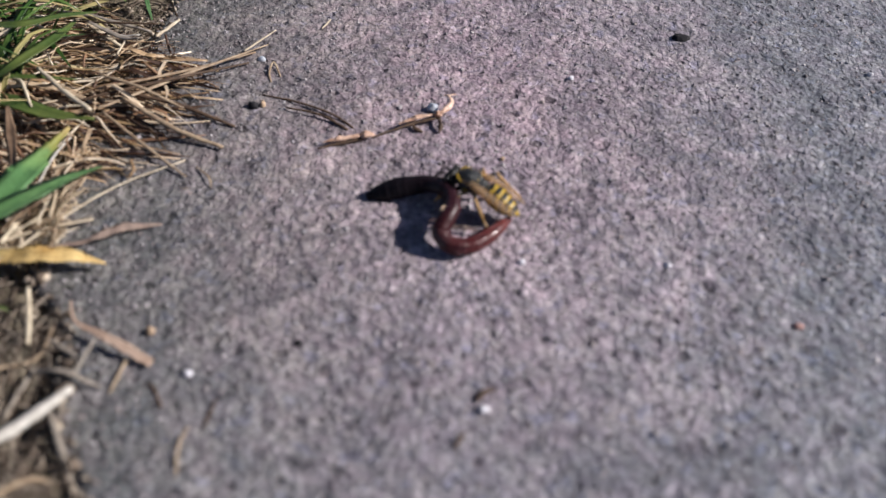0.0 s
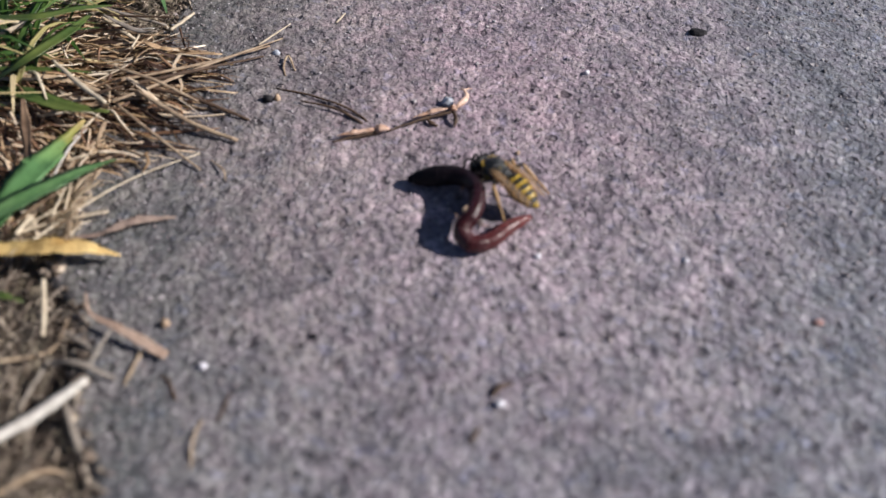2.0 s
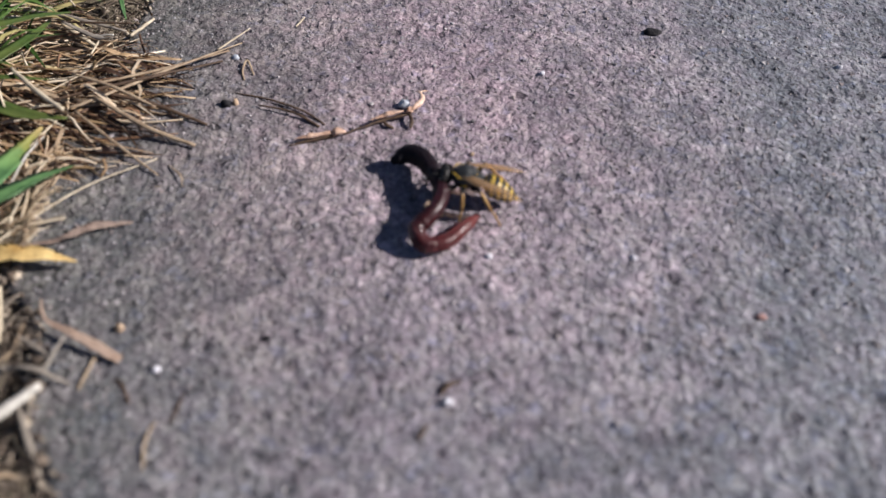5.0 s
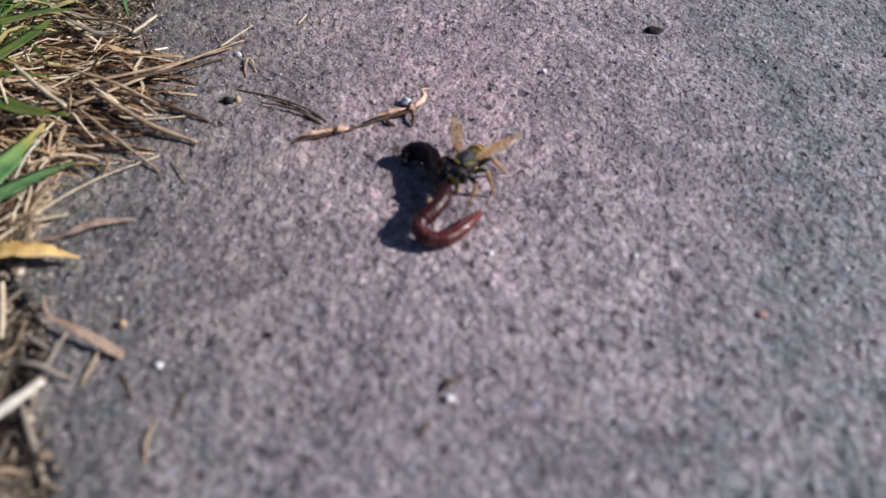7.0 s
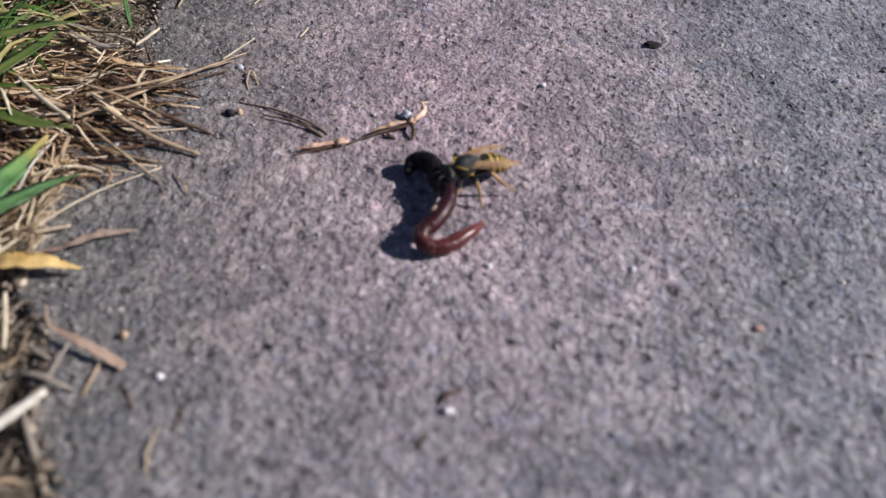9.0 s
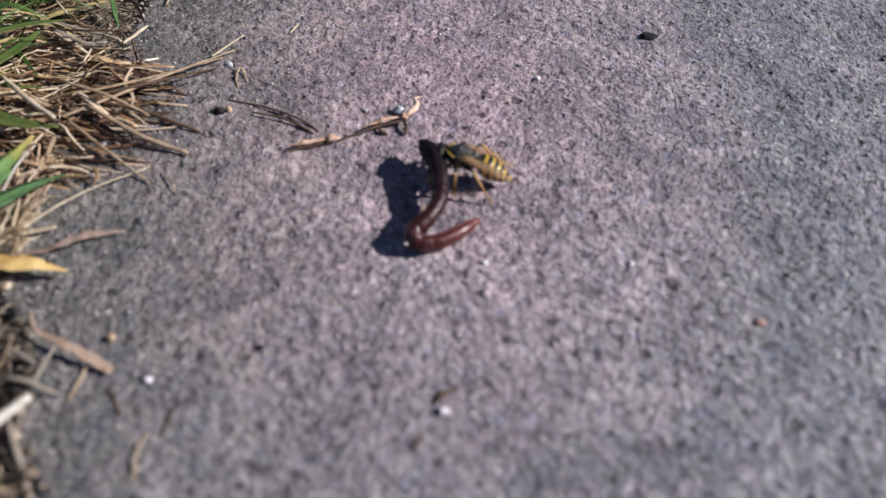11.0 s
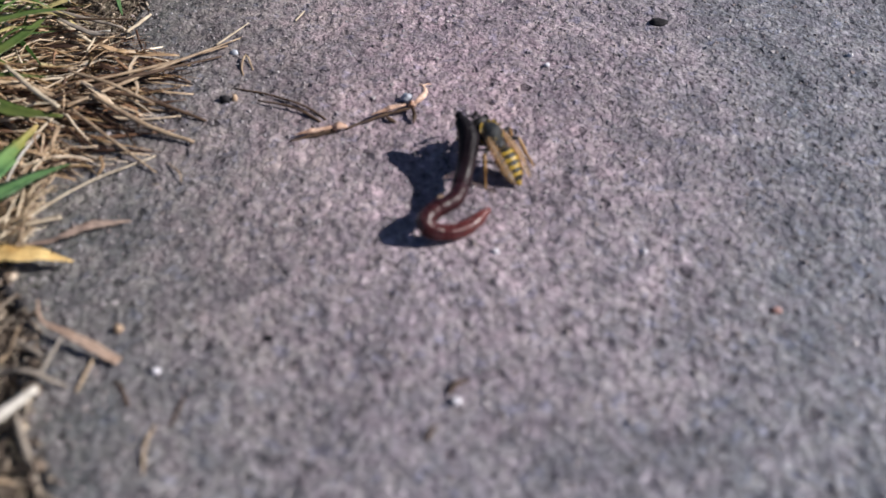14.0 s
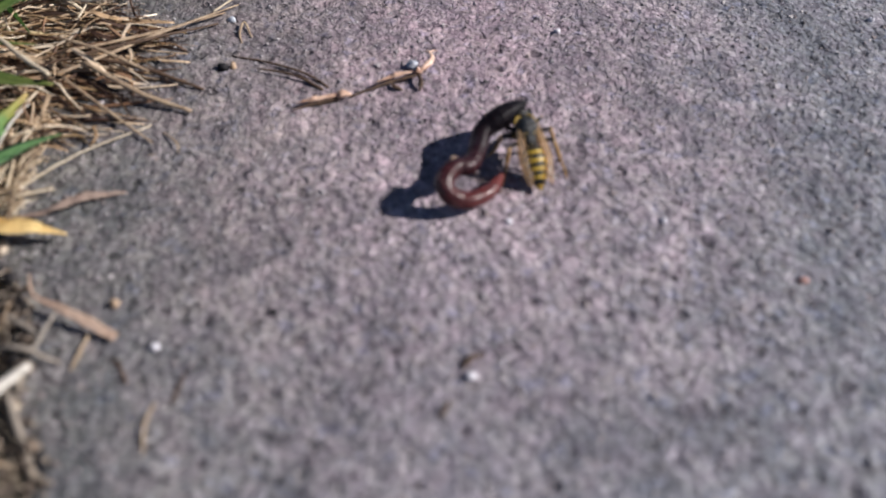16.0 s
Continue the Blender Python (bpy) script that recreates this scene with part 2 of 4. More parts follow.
def worm_skin(name, low, high, wet):
    m, tree, b = shader(name, 0.42, 0.05 + 0.15 * wet)
    tree.links.new(ramp(tree, noise_tex(tree, 700, 3).outputs[0], (0.3, low), (0.7, high)), b.inputs["Base Color"])
    b.inputs["Subsurface Weight"].default_value = 0.05
    b.inputs["Subsurface Radius"].default_value = (0.0012, 0.0004, 0.0003)
    b.inputs["Coat Weight"].default_value = 1.0 * wet
    b.inputs["Coat Roughness"].default_value = 0.34 - 0.12 * wet
    bump(tree, b, noise_tex(tree, 1300, 3).outputs[0], 0.5 + 0.5 * wet, 0.0009)
    return m


WING = wing_skin()
# the worm's skin darkens from its red tail to its black front
# the stops from 0.54 to 0.80 also hold the wasp's shade as colour
TONES = [(0.0, (0.150, 0.036, 0.034)), (0.25, (0.080, 0.018, 0.020)), (0.42, (0.046, 0.011, 0.014)), (0.54, (0.036, 0.009, 0.013)), (0.64, (0.020, 0.008, 0.012)), (0.80, (0.012, 0.008, 0.011)), (1.0, (0.009, 0.008, 0.011))]


def worm_tone(s):
    return np.array([np.interp(s, [t for t, _ in TONES], [c[n] for _, c in TONES]) for n in range(3)])


def skin_of(k, wet):
    return worm_skin("worm_skin", tuple(0.6 * worm_tone(k / 23)), tuple(1.3 * worm_tone(k / 23)), wet * max(0.3, 1 - (k / 23) ** 1.5))


# dry, moist and wet patches alternate along the body
WORM_SKINS = [[skin_of(k, wet) for wet in (0.35, 0.7, 1.0)] for k in range(24)]


# ---- building helpers; shapes are given in centimetres ----
def mesh_of(name, verts, faces, material, smooth=True):
    me = bpy.data.meshes.new(name)
    me.from_pydata([tuple(c * CM for c in v) for v in verts], [], faces)
    for one in material if isinstance(material, (list, tuple)) else (material,):
        me.materials.append(one)
    if smooth:
        me.polygons.foreach_set("use_smooth", [True] * len(me.polygons))
    me.update()
    return me


def part(name, shape, material, parent, label="", at=(0, 0, 0), kind=""):
    ob = new(name, mesh_of(name, *shape, material))
    ob.parent, ob.location = parent, Vector(at) * CM
    return tagged(ob, label, kind=kind)


def thing(name, shape, material, label, category, group="", kind=""):
    """A one-piece thing with its origin at its foot."""
    verts, faces = shape
    vs = np.array(verts)
    base = Vector((*(vs[:, :2].min(0) + vs[:, :2].max(0)) / 2, vs[:, 2].min()))
    ob = new(name, mesh_of(name, [Vector(v) - base for v in verts], faces, material))
    ob.location = base * CM
    return tagged(ob, label, category, group, kind)


def empty(name, label, category, at=(0, 0, 0)):
    ob = new(name)
    ob.location = Vector(at) * CM
    ob.empty_display_size = 0.002
    return tagged(ob, label, category)


def curve_points(points, count):
    """Points evenly spaced along a smooth line through the given ones."""
    p = [Vector(q) for q in points]
    p = [2 * p[0] - p[1], *p, 2 * p[-1] - p[-2]]
    fine = []
    for a, b, c, d in zip(p, p[1:], p[2:], p[3:]):
        for k in range(12):
            t = k / 12
            fine.append(0.5 * (2 * b + (c - a) * t + (2 * a - 5 * b + 4 * c - d) * t * t + (3 * b - a - 3 * c + d) * t ** 3))
    fine.append(p[-2])
    far = np.r_[0, np.cumsum([(b - a).length for a, b in zip(fine, fine[1:])])]
    want = np.linspace(0, far[-1], count)
    xs = np.array(fine)
    return [Vector(v) for v in np.stack([np.interp(want, far, xs[:, n]) for n in range(3)], 1)]


ROUND = [(math.cos(a), math.sin(a)) for a in np.linspace(0, 2 * math.pi, 9)[:-1]]
BLADE = [(-1.0, 0.34), (-0.5, 0.12), (0.0, 0.05), (0.5, 0.12), (1.0, 0.34), (0.5, 0.02), (0.0, -0.06), (-0.5, 0.02)]


def sweep(points, widths, profile=ROUND, flat=1.0, twist=0.0, rows=10, uneven=0.0):
    """A closed strip or stem along a line: half widths along it, and the profile's height against its width."""
    line = curve_points(points, rows)
    wide = np.interp(np.linspace(0, 1, rows), np.linspace(0, 1, len(widths)), widths)
    verts, faces, n = [], [], len(profile)
    for k, p in enumerate(line):
        ahead = (line[min(k + 1, rows - 1)] - line[max(k - 1, 0)]).normalized()
        side = ahead.cross(Vector((0, 0, 1)))
        side = side.normalized() if side.length > 0.05 else Vector((1, 0, 0))
        side = Matrix.Rotation(radians(twist * k / rows), 3, ahead) @ side
        up = side.cross(ahead)
        for i, (u, v) in enumerate(profile):
            q = p + side * (u * wide[k]) + up * (v * wide[k] * flat)
            verts.append(q + noise.noise_vector(q * 9 + Vector((0, 0, 5))) * (uneven * wide[k]))
    for k in range(rows - 1):
        faces += [(k * n + i, k * n + (i + 1) % n, (k + 1) * n + (i + 1) % n, (k + 1) * n + i) for i in range(n)]
    return verts, faces + [tuple(range(n))[::-1], tuple(range((rows - 1) * n, rows * n))]


def joined(shapes):
    verts, faces = [], []
    for v, f in shapes:
        n = len(verts)
        verts += list(v)
        faces += [tuple(i + n for i in q) for q in f]
    return verts, faces


def lump(rx, ry, rz, rough=0.0, at=(0, 0, 0), rings=8, around=12, seed=0):
    """A rounded body, uneven by rough."""
    verts = []
    for k in range(rings + 1):
        a = math.pi * k / rings
        for i in range(around):
            b = 2 * math.pi * i / around
            d = Vector((math.sin(a) * math.cos(b), math.sin(a) * math.sin(b), math.cos(a)))
            r = 1 + rough * noise.noise(d * 1.7 + Vector((seed * 3.1, seed * 1.7, 0)))
            verts.append(Vector(at) + Vector((d.x * rx * r, d.y * ry * r, d.z * rz * r)))
    faces = [(k * around + i, k * around + (i + 1) % around, (k + 1) * around + (i + 1) % around, (k + 1) * around + i)
             for k in range(rings) for i in range(around)]
    return verts, [f[::-1] for f in faces]


# ---- the ground and the concrete path ----
EDGE_Y = [-400, -6.0, -3.5, -3.15, -2.6, -2.05, -1.3, -1.0, 0.5, 2.0, 3.6, 4.6, 5.4, 8.0, 400]
EDGE_X = [-4.5, -3.2, -3.41, -3.65, -3.95, -4.03, -4.4, -4.7, -5.0, -5.0, -4.7, -4.6, -4.7, -5.2, -4.5]


def edge_x(y):
    return float(np.interp(y, EDGE_Y, EDGE_X)) + 0.16 * noise.noise(Vector((0, y * 1.3, 4))) + 0.08 * noise.noise(Vector((0, y * 4.0, 9)))


def path_height(x, y):
    h = 0.030 * noise.noise(Vector((x * 1.1, y * 1.1, 0))) + 0.016 * noise.noise(Vector((x * 4.2, y * 4.2, 3)))
    grit = noise.noise(Vector((x * 9.5, y * 9.5, 7)))
    return h + 0.022 * grit - 0.02 * max(0.0, grit - 0.42)


def stretch(a, b, step, *far):
    low = [-v for v in far[::-1] if -v < a]
    return [*low, *np.arange(a, b, step), *[v for v in far if v > b]]


def build_path():
    us = [0, 0.04, 0.1, 0.17, *np.arange(0.22, 12.2, 0.052), 13, 15, 20, 40, 80, 120]
    ys = stretch(-4.6, 7.6, 0.052, 9, 12, 20, 60, 200, 600, 1500)
    verts, n = [], len(us) + 1
    for y in ys:
        e = edge_x(y)
        row = [(e - 0.02, y, -4.0)]
        for u in us:
            x = e + u
            near = 1.0 if abs(y) < 9 and u < 12.5 else 0.0
            fall = -0.09 * max(0.0, 1 - u / 0.17) ** 2
            row.append((x, y, (path_height(x, y) if near else 0.0) + fall))
        verts += row
    faces = [(k * n + i, k * n + i + 1, (k + 1) * n + i + 1, (k + 1) * n + i) for k in range(len(ys) - 1) for i in range(n - 1)]
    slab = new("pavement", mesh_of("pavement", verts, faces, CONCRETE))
    tagged(slab, "rough weathered grey concrete path with sandy grain", "pavement", kind="structure")


def earth_height(x, y):
    return -0.13 + 0.11 * noise.noise(Vector((x * 0.9, y * 0.9, 1))) + 0.10 * noise.noise(Vector((x * 3, y * 3, 2))) + 0.05 * noise.noise(Vector((x * 8, y * 8, 5)))


def build_ground():
    xs = [-100000, -8000, -900, -120, -30, *np.arange(-13, -2.4, 0.08), 0, 10, 60, 119, 900, 8000, 100000]
    ys = stretch(-6, 11, 0.09, 30, 120, 900, 8000, 100000)
    verts = [(x, y, earth_height(x, y) if -20 < x < -2 and -7 < y < 12 else -0.45) for y in ys for x in xs]
    n = len(xs)
    faces = [(k * n + i, k * n + i + 1, (k + 1) * n + i + 1, (k + 1) * n + i) for k in range(len(ys) - 1) for i in range(n - 1)]
    ob = new("ground", mesh_of("ground", verts, faces, EARTH))
    tagged(ob, "dry crumbly brown soil beside the concrete path", "ground", kind="structure")


build_ground()
build_path()


def build_sand():
    """Loose and half-buried grains that roughen the path."""
    rng = np.random.default_rng(4)
    verts, faces = [], []
    for _ in range(12000):
        y = rng.uniform(-4.4, 7.4)
        x = edge_x(y) + 0.1 + 12.0 * rng.random() if rng.random() < 0.97 else edge_x(y) + rng.random()
        r = float(np.clip(rng.lognormal(-3.85, 0.36), 0.012, 0.045))
        z = path_height(x, y) + r * rng.uniform(-0.45, 0.15)
        turn = Euler(rng.uniform(0, 6.3, 3)).to_matrix()
        n = len(verts)
        for d in ((1, 0, 0), (0, 1, 0), (-1, 0, 0), (0, -1, 0), (0, 0, 1), (0, 0, -1)):
            v = turn @ Vector(d) * r * rng.uniform(0.65, 1.25)
            verts.append((x + v.x, y + v.y, z + v.z * 0.8))
        faces += [(n + a, n + b, n + c) for a, b, c in ((0, 1, 4), (1, 2, 4), (2, 3, 4), (3, 0, 4), (1, 0, 5), (2, 1, 5), (3, 2, 5), (0, 3, 5))]
    ob = new("sand", mesh_of("sand", verts, faces, SAND, smooth=False))
    tagged(ob, "fine grey and white sand grains in the concrete", "sand", kind="stuff")


build_sand()


# ---- dry grass, green grass and crumbs on the soil ----
def reach(y):
    """How far over the path the dry grass lies."""
    return float(np.interp(y, [-4, 0.3, 0.8, 1.3, 2.2, 3.0, 3.4, 3.85, 4.05, 5.2, 9], [-5.2, -4.6, -3.7, -3.2, -3.2, -3.2, -3.7, -4.5, -5.3, -5.5, -5.7]))


def floor_at(x, y):
    return path_height(x, y) if x > edge_x(y) else earth_height(x, y)


def build_straw():
    rng = np.random.default_rng(11)
    shapes = []
    while len(shapes) < 2700:
        x, y = rng.uniform(-10, -4.0), rng.uniform(0.6, 7.0)
        turn, size = radians(rng.normal(np.interp(y, [0.8, 2.0, 3.0, 4.0], [-42, -12, 16, 34]), 17)), rng.uniform(1.0, 3.2)
        if rng.random() < 0.12:
            turn, size = rng.uniform(0, 6.3), rng.uniform(0.3, 1.1)
        ex, ey = x + size * math.cos(turn), y + size * math.sin(turn)
        if ex > reach(ey) or ey > 8:
            continue
        lift = rng.uniform(0.0, 0.42)  * min(1.0, max(0.15, (-3.0 - ex) / 2.5))
        middle = []
        for along in (0.35, 0.7):
            bow = rng.normal(0, 0.085) * size
            mx, my = x + along * (ex - x) - bow * math.sin(turn), y + along * (ey - y) + bow * math.cos(turn)
            middle.append((mx, my, floor_at(mx, my) + lift * rng.uniform(0.75, 1.1)))
        blade = rng.random() < 0.2
        r = rng.uniform(0.018, 0.042) if blade else rng.uniform(0.007, 0.026)
        base = max(floor_at(x, y), -0.15) + r * 0.5
        shapes.append(sweep([(x, y, base + rng.uniform(0, 0.25)), *[(mx, my, mz + r * 0.5) for mx, my, mz in middle], (ex, ey, floor_at(ex, ey) + r * 0.5 + lift * rng.uniform(0, 0.6))],
                            [r, r, r * 0.8, r * 0.25], BLADE if blade else ROUND[::2], 1.0 if blade else rng.uniform(0.25, 0.7), rng.uniform(-70, 70), 9, 0.3))
    ob = new("dry_grass", mesh_of("dry_grass", *joined(shapes), STRAW))
    tagged(ob, "matted dead straw-brown grass lying over the path edge", "grass", kind="stuff")


def build_short_straw():
    """Short pale straws standing and lying between the broad blades and the path."""
    rng = np.random.default_rng(12)
    shapes = []
    while len(shapes) < 330:
        x, y = rng.uniform(-5.9, -4.6), rng.uniform(-0.7, 1.1)
        turn, size = radians(rng.normal(50, 38)), rng.uniform(0.25, 0.9)
        ex, ey = x + size * math.cos(turn), y + size * math.sin(turn)
        if ex > edge_x(ey) + 0.45 or ey > 1.3:
            continue
        r = rng.uniform(0.009, 0.022)
        foot, tip = floor_at(x, y) + r * 0.5, floor_at(ex, ey) + r * 0.5 + rng.uniform(0, 0.22)
        shapes.append(sweep([(x, y, foot), ((x + ex) / 2 + rng.normal(0, 0.04), (y + ey) / 2, (foot + tip) / 2 + rng.uniform(0, 0.1)), (ex, ey, tip)], [r, r, r * 0.5], ROUND[::2], 0.6, rng.uniform(-60, 60), 7, 0.3))
    ob = new("short_straw", mesh_of("short_straw", *joined(shapes), STRAW_SHORT))
    tagged(ob, "short pale dead grass stems at the path edge", "grass", kind="stuff")


def build_grass():
    rng = np.random.default_rng(23)
    shapes = []
    while len(shapes) < 320:
        x, y = rng.uniform(-10, -5.7), rng.uniform(1.0, 8.0)
        turn, size = radians(rng.normal(10, 55)), rng.uniform(0.7, 2.6)
        rise = rng.uniform(0.25, 0.95)
        ex, ey = x + size * math.cos(turn), y + size * math.sin(turn)
        if ex > np.interp(ey, [0, 2, 4, 6], [-5.9, -5.4, -5.0, -4.8]) or ey < 0.9:
            continue
        w = rng.uniform(0.022, 0.07)
        foot = floor_at(x, y) - 0.05
        shapes.append(sweep([(x, y, foot), (x + 0.3 * (ex - x), y + 0.3 * (ey - y), foot + rise * 0.8), (x + 0.65 * (ex - x), y + 0.65 * (ey - y), foot + rise), (ex, ey, foot + rise * rng.uniform(0.4, 1.0))],
                            [w * 0.6, w, w * 0.9, w * 0.55, 0.006], BLADE, 1.0, rng.uniform(-40, 40), 9))
    ob = new("green_grass", mesh_of("green_grass", *joined(shapes), GRASS))
    tagged(ob, "tuft of fresh green grass blades beside the path", "grass", kind="stuff")


def build_crumbs():
    rng = np.random.default_rng(37)
    shapes = []
    for _ in range(900):
        y = rng.uniform(-5, 6)
        x = edge_x(y) - abs(rng.normal(0, 1.1)) + 0.15
        turn, size, r = rng.uniform(0, 6.3), rng.uniform(0.06, 0.6), rng.uniform(0.005, 0.018)
        a, b = Vector((x, y, 0)), Vector((x + size * math.cos(turn), y + size * math.sin(turn), 0))
        if b.x > edge_x(b.y) + 0.2:
            continue
        a.z, b.z = floor_at(a.x, a.y) + r, floor_at(b.x, b.y) + r + rng.uniform(0, 0.12)
        shapes.append(sweep([a, (a + b) / 2 + Vector((0, 0, 0.03)), b], [r * 0.7, r, r * 0.5], ROUND[::2], 0.6, rng.uniform(-90, 90), 5))
    for _ in range(420):
        y = rng.uniform(-5, 0.8)
        x = edge_x(y) - abs(rng.normal(0, 0.8)) - 0.05
        turn, size, r = rng.normal(0.3, 1.1), rng.uniform(0.3, 1.2), rng.uniform(0.006, 0.016)
        a, b = Vector((x, y, 0)), Vector((x + size * math.cos(turn), y + size * math.sin(turn), 0))
        if b.x > edge_x(b.y) + 0.12:
            continue
        a.z, b.z = floor_at(a.x, a.y) + r, floor_at(b.x, b.y) + r + rng.uniform(0, 0.2)
        shapes.append(sweep([a, (a + b) / 2 + Vector((0, 0, 0.06)), b], [r, r, r * 0.4], ROUND[::2], 0.5, rng.uniform(-60, 60), 6))
    for k in range(1600):
        y = rng.uniform(-5, 6)
        x = edge_x(y) - abs(rng.normal(0, 1.2)) + 0.22
        r = min(0.09 if y < 3.4 else 0.035, rng.lognormal(-3.4, 0.5))
        shapes.append(lump(r, r * rng.uniform(0.6, 1), r * 0.7, 0.7, (x, y, floor_at(x, y) + r * 0.3), 4, 6, k))
    ob = new("plant_litter", mesh_of("plant_litter", *joined(shapes), CRUMB))
    tagged(ob, "brown plant crumbs and soil clods along the path edge", "litter", kind="stuff")


build_straw()
build_short_straw()
build_grass()
build_crumbs()


# ---- single blades, stalks and leaves that stand out ----
def on_floor(points, radius):
    return [(x, y, floor_at(x, y) + radius + (rest[0] if rest else 0.0)) for x, y, *rest in points]


def stalk(name, points, widths, material, label, category="straw", flat=0.8, rows=18):
    return thing(name, sweep(on_floor(points, max(widths) * flat * 0.8), widths, ROUND, flat, 0, rows, 0.3), material, label, category)


def leaf(name, points, widths, material, label, category="leaf", twist=0.0, rows=20, uneven=0.1):
    return thing(name, sweep(on_floor(points, 0.015), widths, BLADE, 1.0, twist, rows, uneven), material, label, category)


stalk("straw", [(-4.76, 1.76, 0.25), (-4.49, 2.02, 0.22), (-3.73, 2.80, 0.15), (-2.85, 3.67, 0.03)], [0.02, 0.026, 0.022, 0.01], STRAW_TAN, "long tan dead grass stalk over the concrete")
stalk("straw", [(-4.9, 2.2, 0.22), (-3.85, 2.86, 0.12), (-3.0, 3.45, 0.03)], [0.02, 0.025, 0.015], STRAW_TAN, "long tan dead grass stalk lying over the concrete")
stalk("straw", [(-5.2, 1.9, 0.3), (-4.1, 2.45, 0.2), (-3.05, 3.2, 0.03)], [0.02, 0.03, 0.015], STRAW_BROWN, "thin brown dead grass stalk over the concrete")
stalk("straw", [(-3.18, 3.5, 0.02), (-2.78, 4.0, 0.08)], [0.016, 0.016, 0.008], STRAW_PALE, "short bleached straw tip lying in sunlight")
stalk("straw", [(-5.7, 2.35, 0.52), (-5.15, 1.84, 0.52), (-4.7, 1.48, 0.42)], [0.026, 0.036, 0.036, 0.026], STRAW_PALE, "thick bleached straw slanting out of the tuft")
stalk("straw", [(-4.7, 1.75, 0.2), (-4.2, 1.35, 0.12), (-3.38, 0.74, 0.02)], [0.02, 0.024, 0.012], STRAW_TAN, "tan stalk slanting down onto the concrete")
stalk("straw", [(-5.2, -0.55, 0.14), (-4.78, -0.33, 0.1), (-4.27, -0.1, 0.06)], [0.02, 0.024, 0.016], STRAW_PALE, "thin pale straw crossing the path edge")
stalk("straw", [(-5.16, -0.6, 0.2), (-5.09, -0.3, 0.25)], [0.025, 0.03, 0.02], STRAW_PALE, "short pale straw in the soil")
stalk("straw", [(-5.73, 4.49, 0.45), (-5.41, 4.08, 0.4)], [0.014, 0.018, 0.01], STRAW_PALE, "thin bleached straw in the tuft")
stalk("straw", [(-4.91, 3.08, 0.4), (-4.86, 3.36, 0.4)], [0.014, 0.02, 0.014], STRAW_PALE, "short bright straw in the tuft")
stalk("straw", [(-5.5, 3.72, 0.4), (-4.95, 3.46, 0.42), (-4.6, 3.26, 0.36)], [0.02, 0.045, 0.045, 0.02], STRAW_GREY, "flat pale grey straw blade in the tuft", "straw", 0.4)
stalk("straw", [(-5.8, 3.82, 0.35), (-5.05, 3.73, 0.4), (-4.45, 3.70, 0.3)], [0.012, 0.02, 0.012], STRAW_BROWN, "thin dark stalk across the tuft")
stalk("straw", [(-6.75, 2.66, 0.55), (-6.39, 2.98, 0.6), (-6.1, 3.19, 0.62), (-5.82, 3.24, 0.6)], [0.03, 0.04, 0.036, 0.015], STRAW_PALE, "bright bent straw over the green blades")
stalk("straw", [(-4.5, 3.62, 0.15), (-4.24, 4.04, 0.15)], [0.02, 0.03, 0.02], STRAW_PALE, "short bright straw at the tuft's rim")
stalk("straw", [(-5.98, 2.16, 0.5), (-5.75, 1.95, 0.55), (-5.55, 1.62, 0.4)], [0.018, 0.026, 0.012], STRAW_PALE, "bleached straw among the green blades")
stalk("straw", [(-4.85, 2.3, 0.4), (-4.25, 2.09, 0.36), (-3.65, 1.88, 0.2)], [0.018, 0.026, 0.014], STRAW_TAN, "tan straw on top of the tuft")
stalk("straw", [(-5.5, 1.42, 0.3), (-5.2, 1.7, 0.35), (-4.9, 1.75, 0.3)], [0.014, 0.02, 0.01], STRAW_PALE, "thin bleached straw low in the tuft")
leaf("grass_blade", [(-5.25, -1.36, 0.05), (-5.04, -1.41, 0.12), (-4.80, -1.44, 0.08)], [0.04, 0.05, 0.012], LEAF_OLIVE, "short green blade in the soil", "grass")
stalk("straw", [(-4.5, 2.0, 0.25), (-3.69, 1.54, 0.12), (-3.03, 1.31, 0.03)], [0.026, 0.038, 0.036, 0.026], STRAW_TAN, "cut tan straw with a bright end")
stalk("straw", [(-5.15, -0.96, 0.3), (-4.27, 0.31, 0.1), (-3.47, 1.07, 0.0)], [0.016, 0.015, 0.009], STRAW_PALE, "thin pale straw leaning out of the soil")
stalk("straw", [(-4.6, 2.2, 0.2), (-3.79, 2.07, 0.1), (-2.97, 1.77, 0.0)], [0.03, 0.035, 0.02], STRAW_BROWN, "brown dead stalk on the concrete")
stalk("straw", [(-5.24, -0.40, 0.1), (-4.31, -0.01, 0.03)], [0.02, 0.022, 0.012], STRAW_GREY, "thin grey straw at the path edge")
stalk("stem", [(-2.74, 2.50, 0.0), (-2.23, 2.36, 0.03), (-1.71, 2.10, 0.025), (-1.38, 1.83, 0.0)], [0.010, 0.016, 0.017, 0.017, 0.014], STRAW_BROWN, "thin dark arched stem touching the twig", "stem")
stalk("stem", [(-2.35, 2.2, 0.02), (-1.85, 2.05, 0.04), (-1.45, 1.78)], [0.012, 0.02, 0.02], STRAW_BROWN, "fine dark stem beside the twig", "stem")
stalk("straw", [(-4.34, -3.41, 0.4), (-3.99, -3.00, 0.36), (-3.68, -2.53, 0.15)], [0.06, 0.068, 0.064, 0.045], STRAW_BLEACHED, "thick bleached straw leaning over the soil", "straw", 0.75)
stalk("straw", [(-4.15, -2.28, 0.25), (-3.85, -2.32, 0.15), (-3.47, -2.41, 0.02)], [0.03, 0.035, 0.015], STRAW_GREY, "pale grey straw across the path edge")
